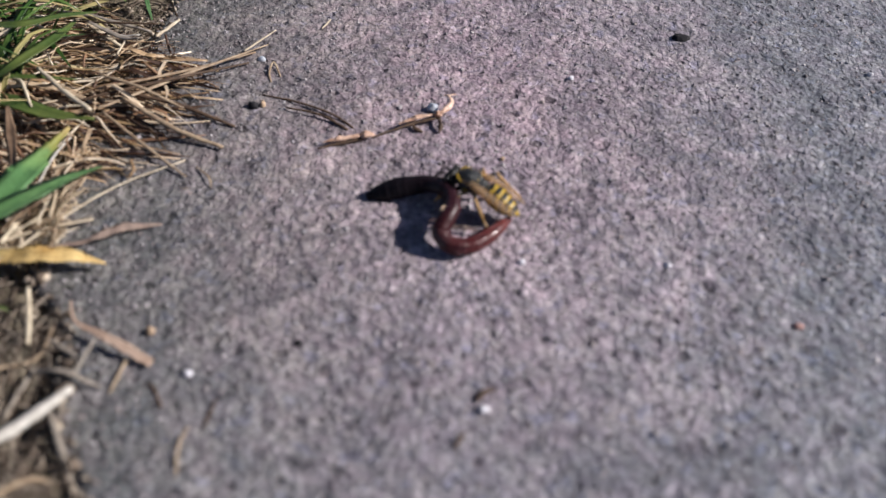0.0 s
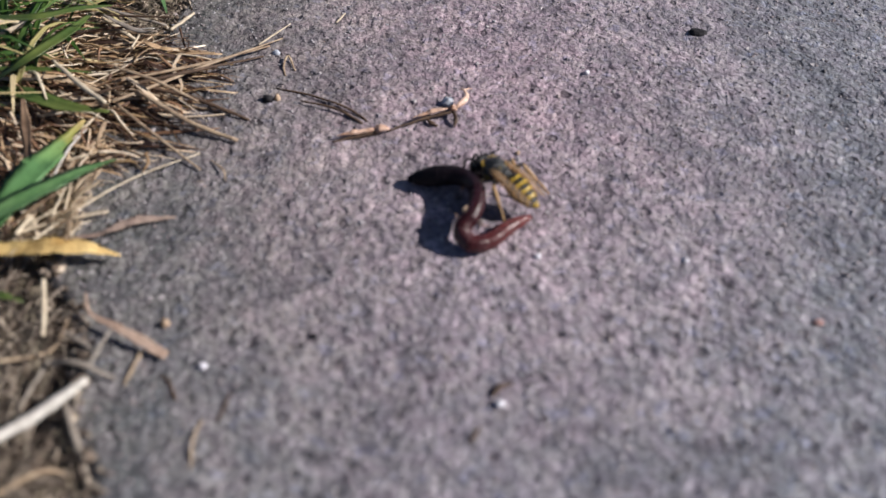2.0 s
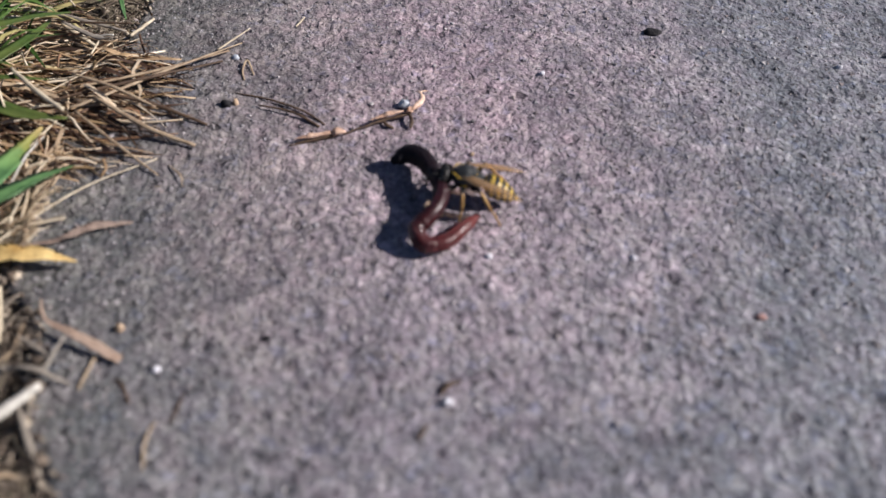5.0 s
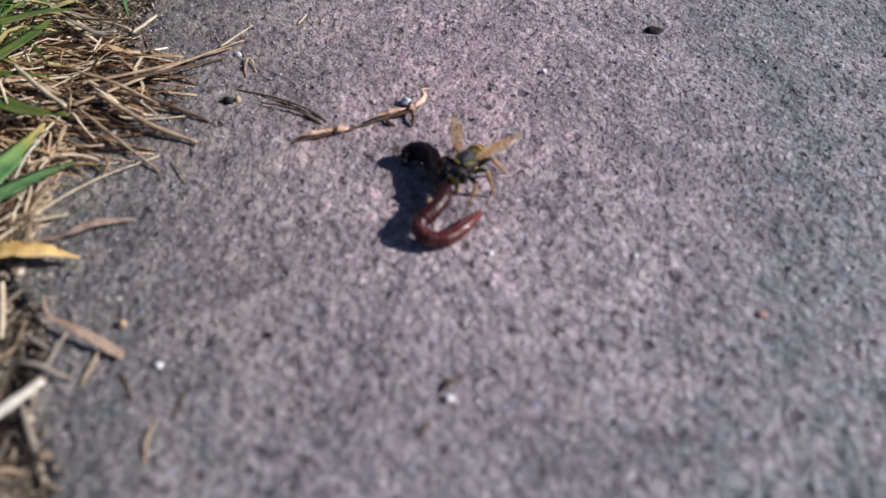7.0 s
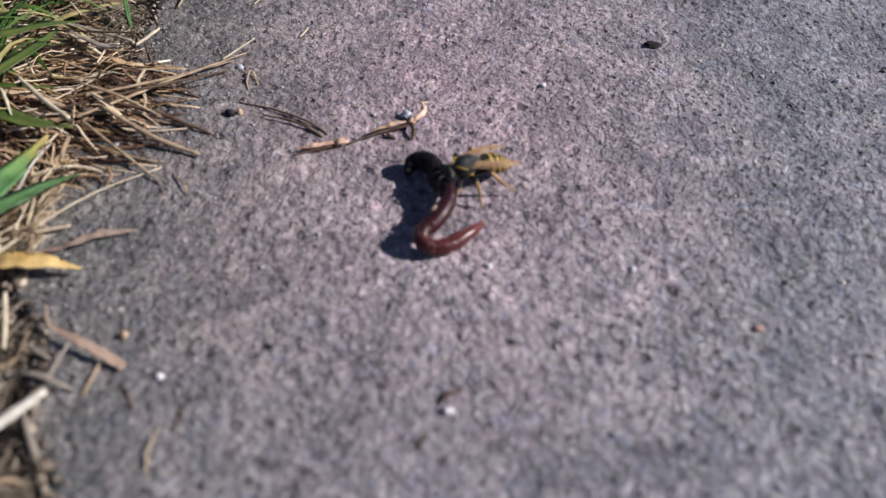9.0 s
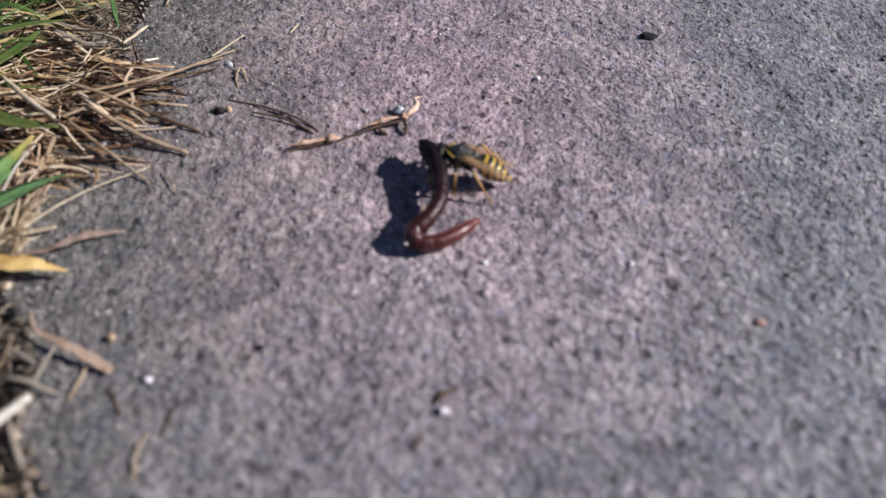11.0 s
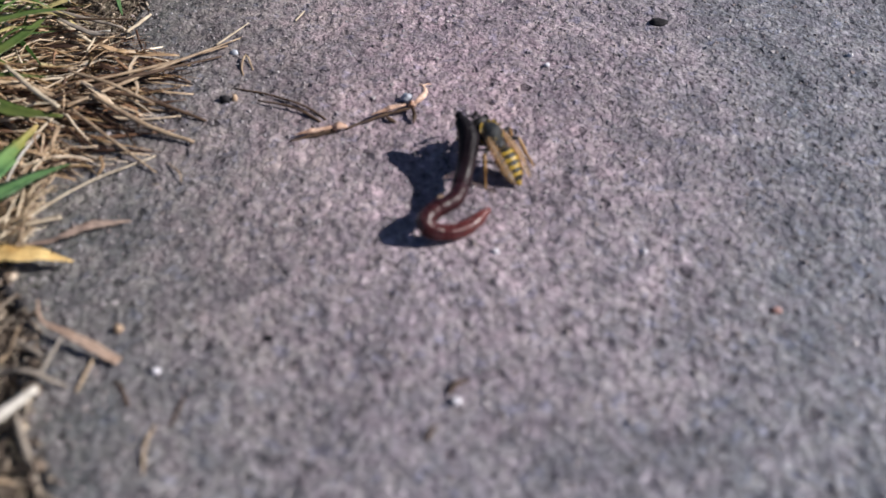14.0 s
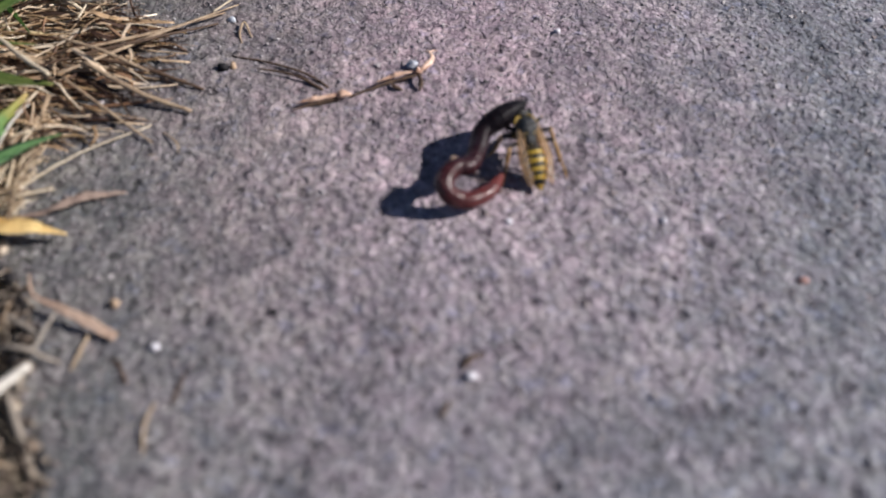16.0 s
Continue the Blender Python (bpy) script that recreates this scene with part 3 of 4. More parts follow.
stalk("straw", [(-3.78, -2.35, 0.08), (-3.66, -1.81, 0.12)], [0.02, 0.022, 0.012], STRAW_GREY, "thin grey straw leaning on a dry leaf")
stalk("straw", [(-3.37, -2.47), (-3.31, -2.05, 0.03)], [0.012, 0.02, 0.02], STRAW_TAN, "thin tan straw on the concrete")
stalk("straw", [(-4.62, -1.22, 0.3), (-4.50, -1.56, 0.2), (-4.42, -1.89, 0.05)], [0.025, 0.03, 0.025], STRAW_PALE, "pale straw standing in the soil")
stalk("straw", [(-4.25, -1.80, 0.1), (-3.74, -2.12, 0.05)], [0.02, 0.03, 0.015], STRAW_GREY, "short grey straw on the soil")
stalk("straw", [(-4.7, -2.3, 0.15), (-4.3, -2.05, 0.15), (-4.15, -1.75, 0.1)], [0.02, 0.025, 0.015], STRAW_TAN, "bent tan straw on the soil")
stalk("straw", [(-4.35, -2.75, 0.1), (-4.22, -2.2, 0.2)], [0.02, 0.03, 0.015], STRAW_GREY, "short grey straw leaning in the soil")
stalk("straw", [(-4.5, -4.0, 0.1), (-3.9, -3.45, 0.1), (-3.62, -3.4, 0.05)], [0.03, 0.035, 0.02], STRAW_TAN, "tan straw lying on the soil")
stalk("bark_strip", [(-3.88, -2.70, 0.04), (-3.66, -3.05, 0.05), (-3.43, -3.47, 0.02)], [0.025, 0.04, 0.02], STRAW_GREY, "narrow curved strip along the concrete edge", "bark", 1.2)
stalk("straw", [(-2.49, -3.32), (-2.53, -3.05, 0.04), (-2.50, -2.80, 0.01)], [0.010, 0.017, 0.008], STRAW_TAN, "short tan straw fragment on the concrete")
stalk("straw", [(-2.36, -2.81), (-2.29, -2.49)], [0.008, 0.015, 0.006], STRAW_BROWN, "short dark brown stalk fragment on the concrete")
stalk("straw", [(-3.03, -2.33), (-2.93, -2.41), (-2.81, -2.61)], [0.008, 0.02, 0.01], STRAW_BROWN, "curved dark stalk fragment on the concrete")
stalk("straw", [(0.19, -2.76), (0.09, -2.92)], [0.012, 0.022, 0.012], STRAW_BROWN, "tiny dark splinter on the concrete")
stalk("straw", [(-2.55, 2.95), (-2.68, 3.2, 0.05), (-2.72, 3.0, 0.02), (-2.66, 2.8)], [0.012, 0.018, 0.012], STRAW_TAN, "small curled tan straw on the concrete")
stalk("straw", [(-2.12, 4.2), (-2.0, 4.4, 0.04)], [0.015, 0.02, 0.01], STRAW_PALE, "tiny bleached straw on the concrete")
stalk("straw", [(-3.3, 0.95, 0.0), (-3.08, 0.72, 0.05), (-3.02, 0.55)], [0.008, 0.014, 0.006], STRAW_TAN, "small bent tan straw on the concrete")

leaf("grass_blade", [(-5.46, -0.63, 0.3), (-5.29, -0.27, 0.45), (-5.20, 0.14, 0.5), (-5.09, 0.81, 0.42), (-4.96, 1.30, 0.3)], [0.15, 0.19, 0.18, 0.12, 0.02], LEAF_TIPPED, "broad green grass blade with a yellowed tip", "grass", 25)
leaf("grass_blade", [(-5.52, -0.63, 0.41), (-5.15, -0.37, 0.49), (-4.84, 0.01, 0.34), (-4.59, 0.39, 0.27), (-4.39, 0.70, 0.18)], [0.13, 0.165, 0.155, 0.115, 0.02], LEAF_GREEN, "broad green grass blade bending over the path edge", "grass", -15)
leaf("grass_blade", [(-6.43, 1.89, 0.35), (-5.84, 1.70, 0.4), (-5.27, 1.50, 0.42), (-4.66, 1.42, 0.32)], [0.10, 0.13, 0.11, 0.02], LEAF_OLIVE, "dark green blade lying on the dry grass", "grass")
leaf("grass_blade", [(-6.61, 2.23, 0.45), (-6.02, 2.19, 0.5), (-5.64, 2.22, 0.5), (-5.22, 2.36, 0.4)], [0.045, 0.06, 0.05, 0.01], LEAF_OLIVE, "narrow green blade lying on the dry grass", "grass")
leaf("grass_blade", [(-6.32, 1.94, 0.5), (-5.90, 2.15, 0.7), (-5.63, 2.86, 0.7), (-5.60, 3.60, 0.5)], [0.06, 0.09, 0.075, 0.015], LEAF_OLIVE, "dark green blade rising from the tuft", "grass", 30)
leaf("grass_blade", [(-6.69, 2.94, 0.8), (-5.98, 2.83, 0.9), (-5.64, 3.30, 0.8), (-5.3, 3.7, 0.6)], [0.05, 0.08, 0.065, 0.012], LEAF_OLIVE, "green blade arching over the tuft", "grass", 20)
leaf("grass_blade", [(-4.92, 4.66, 0.5), (-4.73, 4.18, 0.45), (-4.53, 3.72, 0.35)], [0.03, 0.035, 0.01], LEAF_GREEN, "thin green blade hanging over dead stalks", "grass")
leaf("dry_leaf", [(-5.80, 1.52, 0.5), (-5.47, 0.75, 0.45), (-5.33, 0.18, 0.25)], [0.02, 0.08, 0.06, 0.015], LEAF_BROWN, "withered brown leaf hanging from the grass", "leaf", 40)
leaf("yellow_leaf", [(-5.62, -0.77, 0.25), (-5.21, -0.82, 0.25), (-4.63, -0.87, 0.22), (-4.27, -0.83, 0.18), (-3.89, -0.82, 0.1)], [0.08, 0.12, 0.145, 0.125, 0.012], LEAF_YELLOW, "yellowed grass leaf pointing over the concrete", "leaf", -10, 26, 0.25)
leaf("dry_leaf", [(-4.66, -0.58, 0.06), (-4.23, -0.46, 0.06), (-3.88, -0.26, 0.08), (-3.46, -0.10, 0)], [0.015, 0.032, 0.048, 0.010], LEAF_TAN, "narrow rolled brown leaf on the concrete", "leaf", 50, 30, 0.7)
leaf("dry_leaf", [(-4.11, -1.36, 0.08), (-3.94, -1.67, 0.12), (-3.64, -1.82, 0.12), (-3.30, -1.99, 0.10), (-3.03, -2.12, 0.03)], [0.01, 0.02, 0.04, 0.055, 0.05], LEAF_PINK, "curled tan-brown leaf fragment shading the concrete", "leaf", 20, 34, 0.25)
leaf("dry_leaf", [(-5.69, 4.62, 0.30), (-5.30, 4.80, 0.30), (-4.89, 4.78, 0.28), (-4.56, 4.60, 0.22), (-4.34, 4.24, 0.08)], [0.014, 0.022, 0.028, 0.03, 0.012], LEAF_BROWN, "dark curled dead leaf at the path edge", "leaf", 60)
stalk("straw", [(-6.3, 4.2, 0.3), (-5.5, 3.95, 0.3), (-4.6, 3.75, 0.12)], [0.03, 0.035, 0.02], STRAW_GREY, "grey dead stalk lying across the tuft")
stalk("straw", [(-5.6, 3.9, 0.25), (-5.0, 3.55, 0.1)], [0.04, 0.05, 0.02], STRAW_PALE, "pale bleached straw blade in the tuft")
stalk("straw", [(-7.6, 3.0, 0.4), (-6.9, 3.3, 0.5), (-6.2, 3.45, 0.3)], [0.03, 0.045, 0.02], STRAW_PALE, "pale straw across the green blades")
stalk("straw", [(-5.69, 4.60, 0.35), (-5.17, 4.74, 0.35), (-4.75, 4.76, 0.28), (-4.49, 4.60, 0.12)], [0.014, 0.018, 0.018, 0.012], STRAW_PALE, "thin bleached stalk arching over the path edge")
stalk("straw", [(-4.21, 4.92, 0.03), (-4.17, 5.40, 0.06)], [0.016, 0.02, 0.014], STRAW_TAN, "short pinkish tan stalk on the concrete")
stalk("straw", [(-3.00, 5.09, 0.02), (-2.80, 5.41, 0.06)], [0.012, 0.016, 0.008], STRAW_PALE, "short white straw on the concrete")
stalk("straw", [(-5.51, 3.80, 0.30), (-5.04, 3.57, 0.34), (-4.69, 3.51, 0.25)], [0.012, 0.02, 0.012], STRAW_BLEACHED, "flat bleached straw on top of the tuft")
stalk("straw", [(-5.09, 0.20, 0.16), (-5.07, 0.55, 0.22), (-5.03, 1.10, 0.20)], [0.011, 0.017, 0.009], STRAW_PALE, "pale straw leaning against the broad blades")
stalk("straw", [(-4.89, 0.34, 0.08), (-4.81, 0.62, 0.16), (-4.77, 1.11, 0.10)], [0.009, 0.015, 0.007], STRAW_PALE, "pale straw standing at the path edge")
stalk("straw", [(-5.22, 0.14, 0.10), (-4.97, 0.70, 0.28), (-4.90, 1.16, 0.25)], [0.011, 0.018, 0.011], STRAW_BLEACHED, "bleached straw standing at the path edge")
stalk("straw", [(-5.22, 0.78, 0.20), (-4.97, 1.04, 0.26), (-4.86, 1.51, 0.22)], [0.015, 0.022, 0.013], STRAW_PALE, "pale straw lying against the tuft")


def build_twig():
    """A jointed twig with a hooked end."""
    twig = empty("twig", "broken orange-brown twig with knots on the concrete", "twig", (-0.95, 1.72, 0))
    def at(points, r):
        return [Vector((x + 0.95, y - 1.8, z + r)) for x, y, z in points]
    part("stem", sweep(at([(-1.80, 1.45, 0.0), (-1.6, 1.54, 0.0), (-1.22, 1.66, 0.02)], 0.025), [0.012, 0.024, 0.03, 0.03], ROUND, 0.9, 0, 16, 0.5), STRAW_BROWN, twig, "dark brown stem")
    part("husk", sweep(at([(-1.74, 1.53, 0.04), (-1.5, 1.60, 0.05), (-1.26, 1.67, 0.05)], 0.035), [0.006, 0.03, 0.042, 0.044, 0.022], ROUND, 0.55, 12, 22, 0.6), TWIG_BARK, twig, "pale pinkish-orange husk")
    part("knot", sweep(at([(-1.26, 1.66, 0.03), (-1.2, 1.68, 0.05), (-1.08, 1.71, 0.03)], 0.04), [0.036, 0.068, 0.05, 0.02], ROUND, 0.9, 0, 16, 0.8), TWIG_BARK, twig)
    part("stem", sweep(at([(-1.1, 1.70, 0.01), (-0.85, 1.85, 0.02), (-0.55, 2.01, 0.03), (-0.24, 2.12, 0.05)], 0.025), [0.014, 0.016, 0.024, 0.026, 0.026], ROUND, 0.8, 0, 20, 0.5), STRAW_BROWN, twig, "dark brown stem")
    part("husk", sweep(at([(-0.78, 1.92, 0.06), (-0.58, 2.03, 0.08), (-0.42, 2.09, 0.09), (-0.27, 2.14, 0.08)], 0.035), [0.006, 0.032, 0.046, 0.04, 0.02], ROUND, 0.55, -14, 24, 0.6), TWIG_BARK, twig, "pale pinkish-orange husk")
    part("knot", lump(0.05, 0.045, 0.045, 0.6, (0.71, 0.34, 0.12), 8, 12, 21), TWIG_BARK, twig)
    part("hook", sweep(at([(-0.26, 2.13, 0.08), (-0.14, 2.2, 0.12), (-0.07, 2.36, 0.15), (-0.12, 2.50, 0.13), (-0.17, 2.55, 0.10)], 0.03), [0.022, 0.038, 0.03, 0.026, 0.012], ROUND, 0.7, 30, 18, 0.8), TWIG_BARK, twig)
    part("side_shoot", sweep(at([(-0.24, 2.12, 0.06), (-0.2, 1.98, 0.05), (-0.22, 1.86, 0.0)], 0.02), [0.026, 0.022, 0.03, 0.012], ROUND, 0.8, 0, 10, 0.5), STRAW_BROWN, twig, "dark brown shoot")
    part("side_shoot", sweep(at([(-0.6, 2.0, 0.03), (-0.53, 1.90, 0.02), (-0.44, 1.87, 0.0)], 0.02), [0.012, 0.03, 0.02], ROUND, 0.7, 0, 10, 0.5), STRAW_BROWN, twig, "dark brown shoot")
    part("side_shoot", sweep(at([(-0.12, 2.48, 0.14), (-0.04, 2.56, 0.12), (0.0, 2.6, 0.08)], 0.02), [0.014, 0.014, 0.006], ROUND, 0.7, 0, 8, 0.5), TWIG_BARK, twig)


build_twig()


def stone(name, x, y, rx, ry, rz, material, label, category="pebble", seed=1, rough=0.5):
    return thing(name, lump(rx, ry, rz, rough, (x, y, path_height(x, y) + rz * (0.3 if category == "grit" else 0.6)), 8, 12, seed), material, label, category)


stone("pebble", 3.42, 4.27, 0.14, 0.08, 0.04, STONE_AND_SHADE, "small dark pebble on the concrete", seed=3)
# dark lump added where the tan grit's shadow falls
stone("pebble", -2.80, 2.20, 0.075, 0.06, 0.05, STONE_AND_SHADE, "dark lump in place of the shade beside tan grit", seed=5)
stone("grit", -2.68, 2.25, 0.04, 0.045, 0.07, STONE_ORANGE, "tan grit against the dark lump put in for its shade", "grit", 6)
stone("pebble", -0.32, 2.30, 0.085, 0.07, 0.06, STONE_BLUE, "shiny pale blue-grey stone beside the twig", seed=7)
stone("grit", 0.38, -2.49, 0.055, 0.05, 0.045, STONE_PALE, "bright white quartz grain in the concrete", "grit", 8)
stalk("bark_chip", [(0.30, -2.40), (0.38, -2.29), (0.51, -2.24)], [0.014, 0.036, 0.014], STRAW_BROWN, "flat dark chip beside a white grain", "bark")
stone("grit", -2.65, -2.19, 0.05, 0.045, 0.04, STONE_PALE, "bright white quartz grain in the concrete", "grit", 10)
stone("grit", 2.51, -0.46, 0.05, 0.045, 0.04, STONE_PALE, "bright white quartz grain in the concrete", "grit", 11)
stone("grit", 0.82, -0.49, 0.045, 0.04, 0.035, STONE_PALE, "bright white quartz grain in the concrete", "grit", 12)
stone("grit", 6.07, 3.46, 0.045, 0.04, 0.035, STONE_PALE, "bright white quartz grain in the concrete", "grit", 13)
stone("grit", 3.82, -1.28, 0.06, 0.04, 0.03, STONE_RED, "reddish grit in the concrete", "grit", 14)
stone("grit", -3.18, -1.67, 0.055, 0.05, 0.06, STONE_ORANGE, "orange grit on the concrete", "grit", 15)
stone("grit", -1.58, -1.75, 0.05, 0.04, 0.02, STONE_AND_SHADE, "dark grit in the concrete", "grit", 16)
stone("grit", 0.62, 1.30, 0.032, 0.03, 0.03, STONE_ORANGE, "orange grit on the concrete", "grit", 17)
stone("grit", 1.65, 3.14, 0.045, 0.04, 0.035, STONE_PALE, "bright white quartz grain in the concrete", "grit", 18)
stone("grit", -2.89, 3.33, 0.06, 0.05, 0.04, STONE_BLUE, "blue-grey grit on the concrete", "grit", 19)


# ---- the earthworm, a chain of short rings ----
RINGS = 58
worm = empty("earthworm", "glossy red-brown earthworm with a dark front end", "earthworm")


def ring_shape(r, a, b):
    """One ring of the worm: a short barrel along z with rounded ends; a and b swell or shrink its ends."""
    profile = [(-0.075, 0.55 * a), (-0.065, 0.80 * a), (-0.045, 0.925 * a), (-0.022, 0.978), (0.0, 1.005), (0.022, 0.978), (0.045, 0.925 * b), (0.065, 0.80 * b), (0.075, 0.55 * b)]
    n, verts, faces = 16, [], []
    for z, k in profile:
        verts += [(r * k * math.cos(2 * math.pi * i / n), r * k * math.sin(2 * math.pi * i / n), z) for i in range(n)]
    for k in range(len(profile) - 1):
        faces += [(k * n + i, k * n + (i + 1) % n, (k + 1) * n + (i + 1) % n, (k + 1) * n + i) for i in range(n)]
    return verts, faces + [tuple(range(n))[::-1], tuple(range((len(profile) - 1) * n, len(profile) * n))]


def worm_radius(s):
    return float(np.interp(s, [0, 0.04, 0.12, 0.3, 0.45, 0.6, 0.75, 0.88, 0.94, 0.98, 1.0], [0.045, 0.072, 0.093, 0.107, 0.107, 0.102, 0.112, 0.136, 0.120, 0.090, 0.058]))


worm_rings = []
for k in range(RINGS):
    s = k / (RINGS - 1)
    skin = WORM_SKINS[round(s * 23)][int(np.clip(1.3 + 3.2 * noise.noise(Vector((k * 0.27, 8, 2))), 0, 2)) if s < 0.72 else 0]
    r = worm_radius(s) * (1 + 0.07 * noise.noise(Vector((k * 0.9, 3, 1))))
    worm_rings.append(part("ring", ring_shape(r, worm_radius(max(0, s - 0.02)) / r, worm_radius(min(1, s + 0.02)) / r), skin, worm))
part("soil_crumb", lump(0.034, 0.03, 0.052, 0.5, (-0.082, -0.06, 0.0), 6, 8, 3), STONE_ORANGE, worm_rings[27], "tan crumb stuck to the skin")

# ---- the wasp: origin in the thorax, head towards +y ----
wasp = empty("wasp", "yellow-and-black striped wasp tugging at the earthworm", "wasp")
wasp.scale = (0.97, 0.97, 0.97)
part("thorax", joined([lump(0.155, 0.19, 0.155, 0.06, (0, 0.0, 0), 12, 16), lump(0.11, 0.10, 0.11, 0.05, (0, -0.15, -0.03), 8, 12)]), WASP_FUZZ, wasp, "downy black thorax")
for side in (-1, 1):
    part("shoulder_band", sweep([(side * 0.03, 0.168, 0.085), (side * 0.10, 0.12, 0.10), (side * 0.145, 0.04, 0.07)], [0.006, 0.011, 0.009, 0.004], ROUND, 0.6, 0, 8), WASP_YELLOW, wasp, "yellow shoulder band")
    part("back_spot", lump(0.016, 0.010, 0.008, 0.1, (side * 0.05, -0.14, 0.108), 6, 10), WASP_YELLOW, wasp, "yellow spot")
    part("side_spot", lump(0.018, 0.04, 0.03, 0.1, (side * 0.145, 0.0, -0.03), 6, 10), WASP_YELLOW, wasp, "yellow spot")
head = part("head", lump(0.145, 0.085, 0.125, 0.03, (0, 0, 0), 12, 16), WASP_BLACK, wasp, "black head", at=(0, 0.25, -0.04))
part("face_plate", lump(0.07, 0.03, 0.075, 0.05, (0, 0.072, -0.045), 8, 12), WASP_YELLOW, head, "yellow face plate")
for side in (-1, 1):
    part("eye", lump(0.035, 0.065, 0.09, 0.0, (side * 0.118, 0.02, 0.015), 10, 12), WASP_EYE, head, "dark kidney-shaped eye")
    part("mandible", sweep([(side * 0.06, 0.07, -0.10), (side * 0.055, 0.10, -0.145), (side * 0.015, 0.11, -0.165)], [0.025, 0.028, 0.012], ROUND, 0.8, 0, 7), WASP_YELLOW, head, "yellow jaw")
    part("antenna", sweep([(side * 0.035, 0.075, 0.04), (side * 0.06, 0.15, 0.06), (side * 0.08, 0.21, -0.02), (side * 0.08, 0.23, -0.14)], [0.014, 0.012, 0.015, 0.016, 0.013], ROUND, 1.0, 0, 12), WASP_BLACK, head, "black antenna")


def tergite(y0, y1, r0, r1, lean):
    """One banded plate of the abdomen: black in front with a scalloped edge, yellow behind."""
    n, rows = 20, 6
    verts, faces, black = [], [], []
    for k in range(rows + 1):
        t = k / rows
        y, r = y0 + (y1 - y0) * t, (r0 + (r1 - r0) * t) * (1 - 0.06 * abs(2 * t - 1) ** 3)
        for i in range(n):
            a = 2 * math.pi * i / n
            verts.append((r * math.sin(a), y, lean(y) + r * 0.94 * math.cos(a)))
    for k in range(rows):
        for i in range(n):
            faces.append((k * n + i, k * n + (i + 1) % n, (k + 1) * n + (i + 1) % n, (k + 1) * n + i))
            a = (i + 0.5) / n * 2 * math.pi
            point = 1.6 * max(0.0, 1 - abs(math.sin(a)) * 2.6) if math.cos(a) > 0 else 0.0
            black.append(k < 3.0 + point + (0.8 if math.cos(a) < -0.5 else 0.0))
    caps = [tuple(range(n)), tuple(range(rows * n, rows * n + n))[::-1]]
    return (verts, faces + caps), [*black, True, False]


def lean(y):
    return -0.02 - 0.42 * max(0.0, -y) ** 1.6


abdomen = part("abdomen", sweep([(0, -0.16, -0.05), (0, -0.22, -0.04), (0, -0.3, -0.06)], [0.03, 0.025, 0.06, 0.1], ROUND, 1.0, 0, 8), WASP_BLACK, wasp, "narrow black waist")
ends = [(-0.21, 0.05), (-0.27, 0.135), (-0.37, 0.156), (-0.46, 0.147), (-0.54, 0.122), (-0.61, 0.085), (-0.69, 0.012)]
for (y0, r0), (y1, r1) in zip(ends, ends[1:]):
    (verts, faces), black = tergite(y0, y1 - 0.008, r0 * 1.0, r1 * 1.03, lean)
    plate = part("tergite", (verts, [f[::-1] for f in faces]), (WASP_YELLOW, WASP_BLACK), abdomen, "yellow plate with a scalloped black band")
    plate.data.polygons.foreach_set("material_index", [int(v) for v in black])


def wing_shape(size, wide):
    """A long rounded membrane, 0.03 mm thick, stretching to -y from its hinge."""
    n, verts = 14, []
    for level in (0.0015, -0.0015):
        for k in range(n + 1):
            t = k / n
            w = wide * (math.sin(math.pi * min(1.0, 0.06 + 0.94 * t ** 0.8)) ** 0.6) * (0.35 + 0.65 * t) + 0.004
            verts += [(-0.35 * w, -size * t, level + 0.01 * t), (0.65 * w, -size * t, level)]
    m = 2 * (n + 1)
    faces = []
    for k in range(n):
        a = 2 * k
        faces += [(a, a + 1, a + 3, a + 2), (m + a, m + a + 2, m + a + 3, m + a + 1), (a, a + 2, m + a + 2, m + a), (a + 1, m + a + 1, m + a + 3, a + 3)]
    return verts, faces + [(0, m, m + 1, 1), (m - 2, m - 1, 2 * m - 1, 2 * m - 2)]


wings = []
for side in (-1, 1):
    for name, size, wide in (("forewing", 0.80, 0.19), ("hindwing", 0.55, 0.15)):
        verts, faces = wing_shape(size, wide)
        wing = part(name, ([(x * side, y, z) for x, y, z in verts], faces), WING, wasp, "amber see-through wing")
        part("vein", sweep([(-0.02 * side, -0.01, 0.004), (-0.03 * side, -size * 0.5, 0.008), (-0.02 * side, -size * 0.93, 0.01)], [0.007, 0.005, 0.003], ROUND, 0.6, 0, 8), WASP_LEG, wing, "brown wing vein")
        part("vein", sweep([(0.0, -0.02, 0.004), (wide * 0.3 * side, -size * 0.5, 0.005), (wide * 0.2 * side, -size * 0.85, 0.008)], [0.004, 0.003, 0.002], ROUND, 0.6, 0, 8), WASP_LEG, wing, "brown wing vein")
        wings.append((wing, side, name))


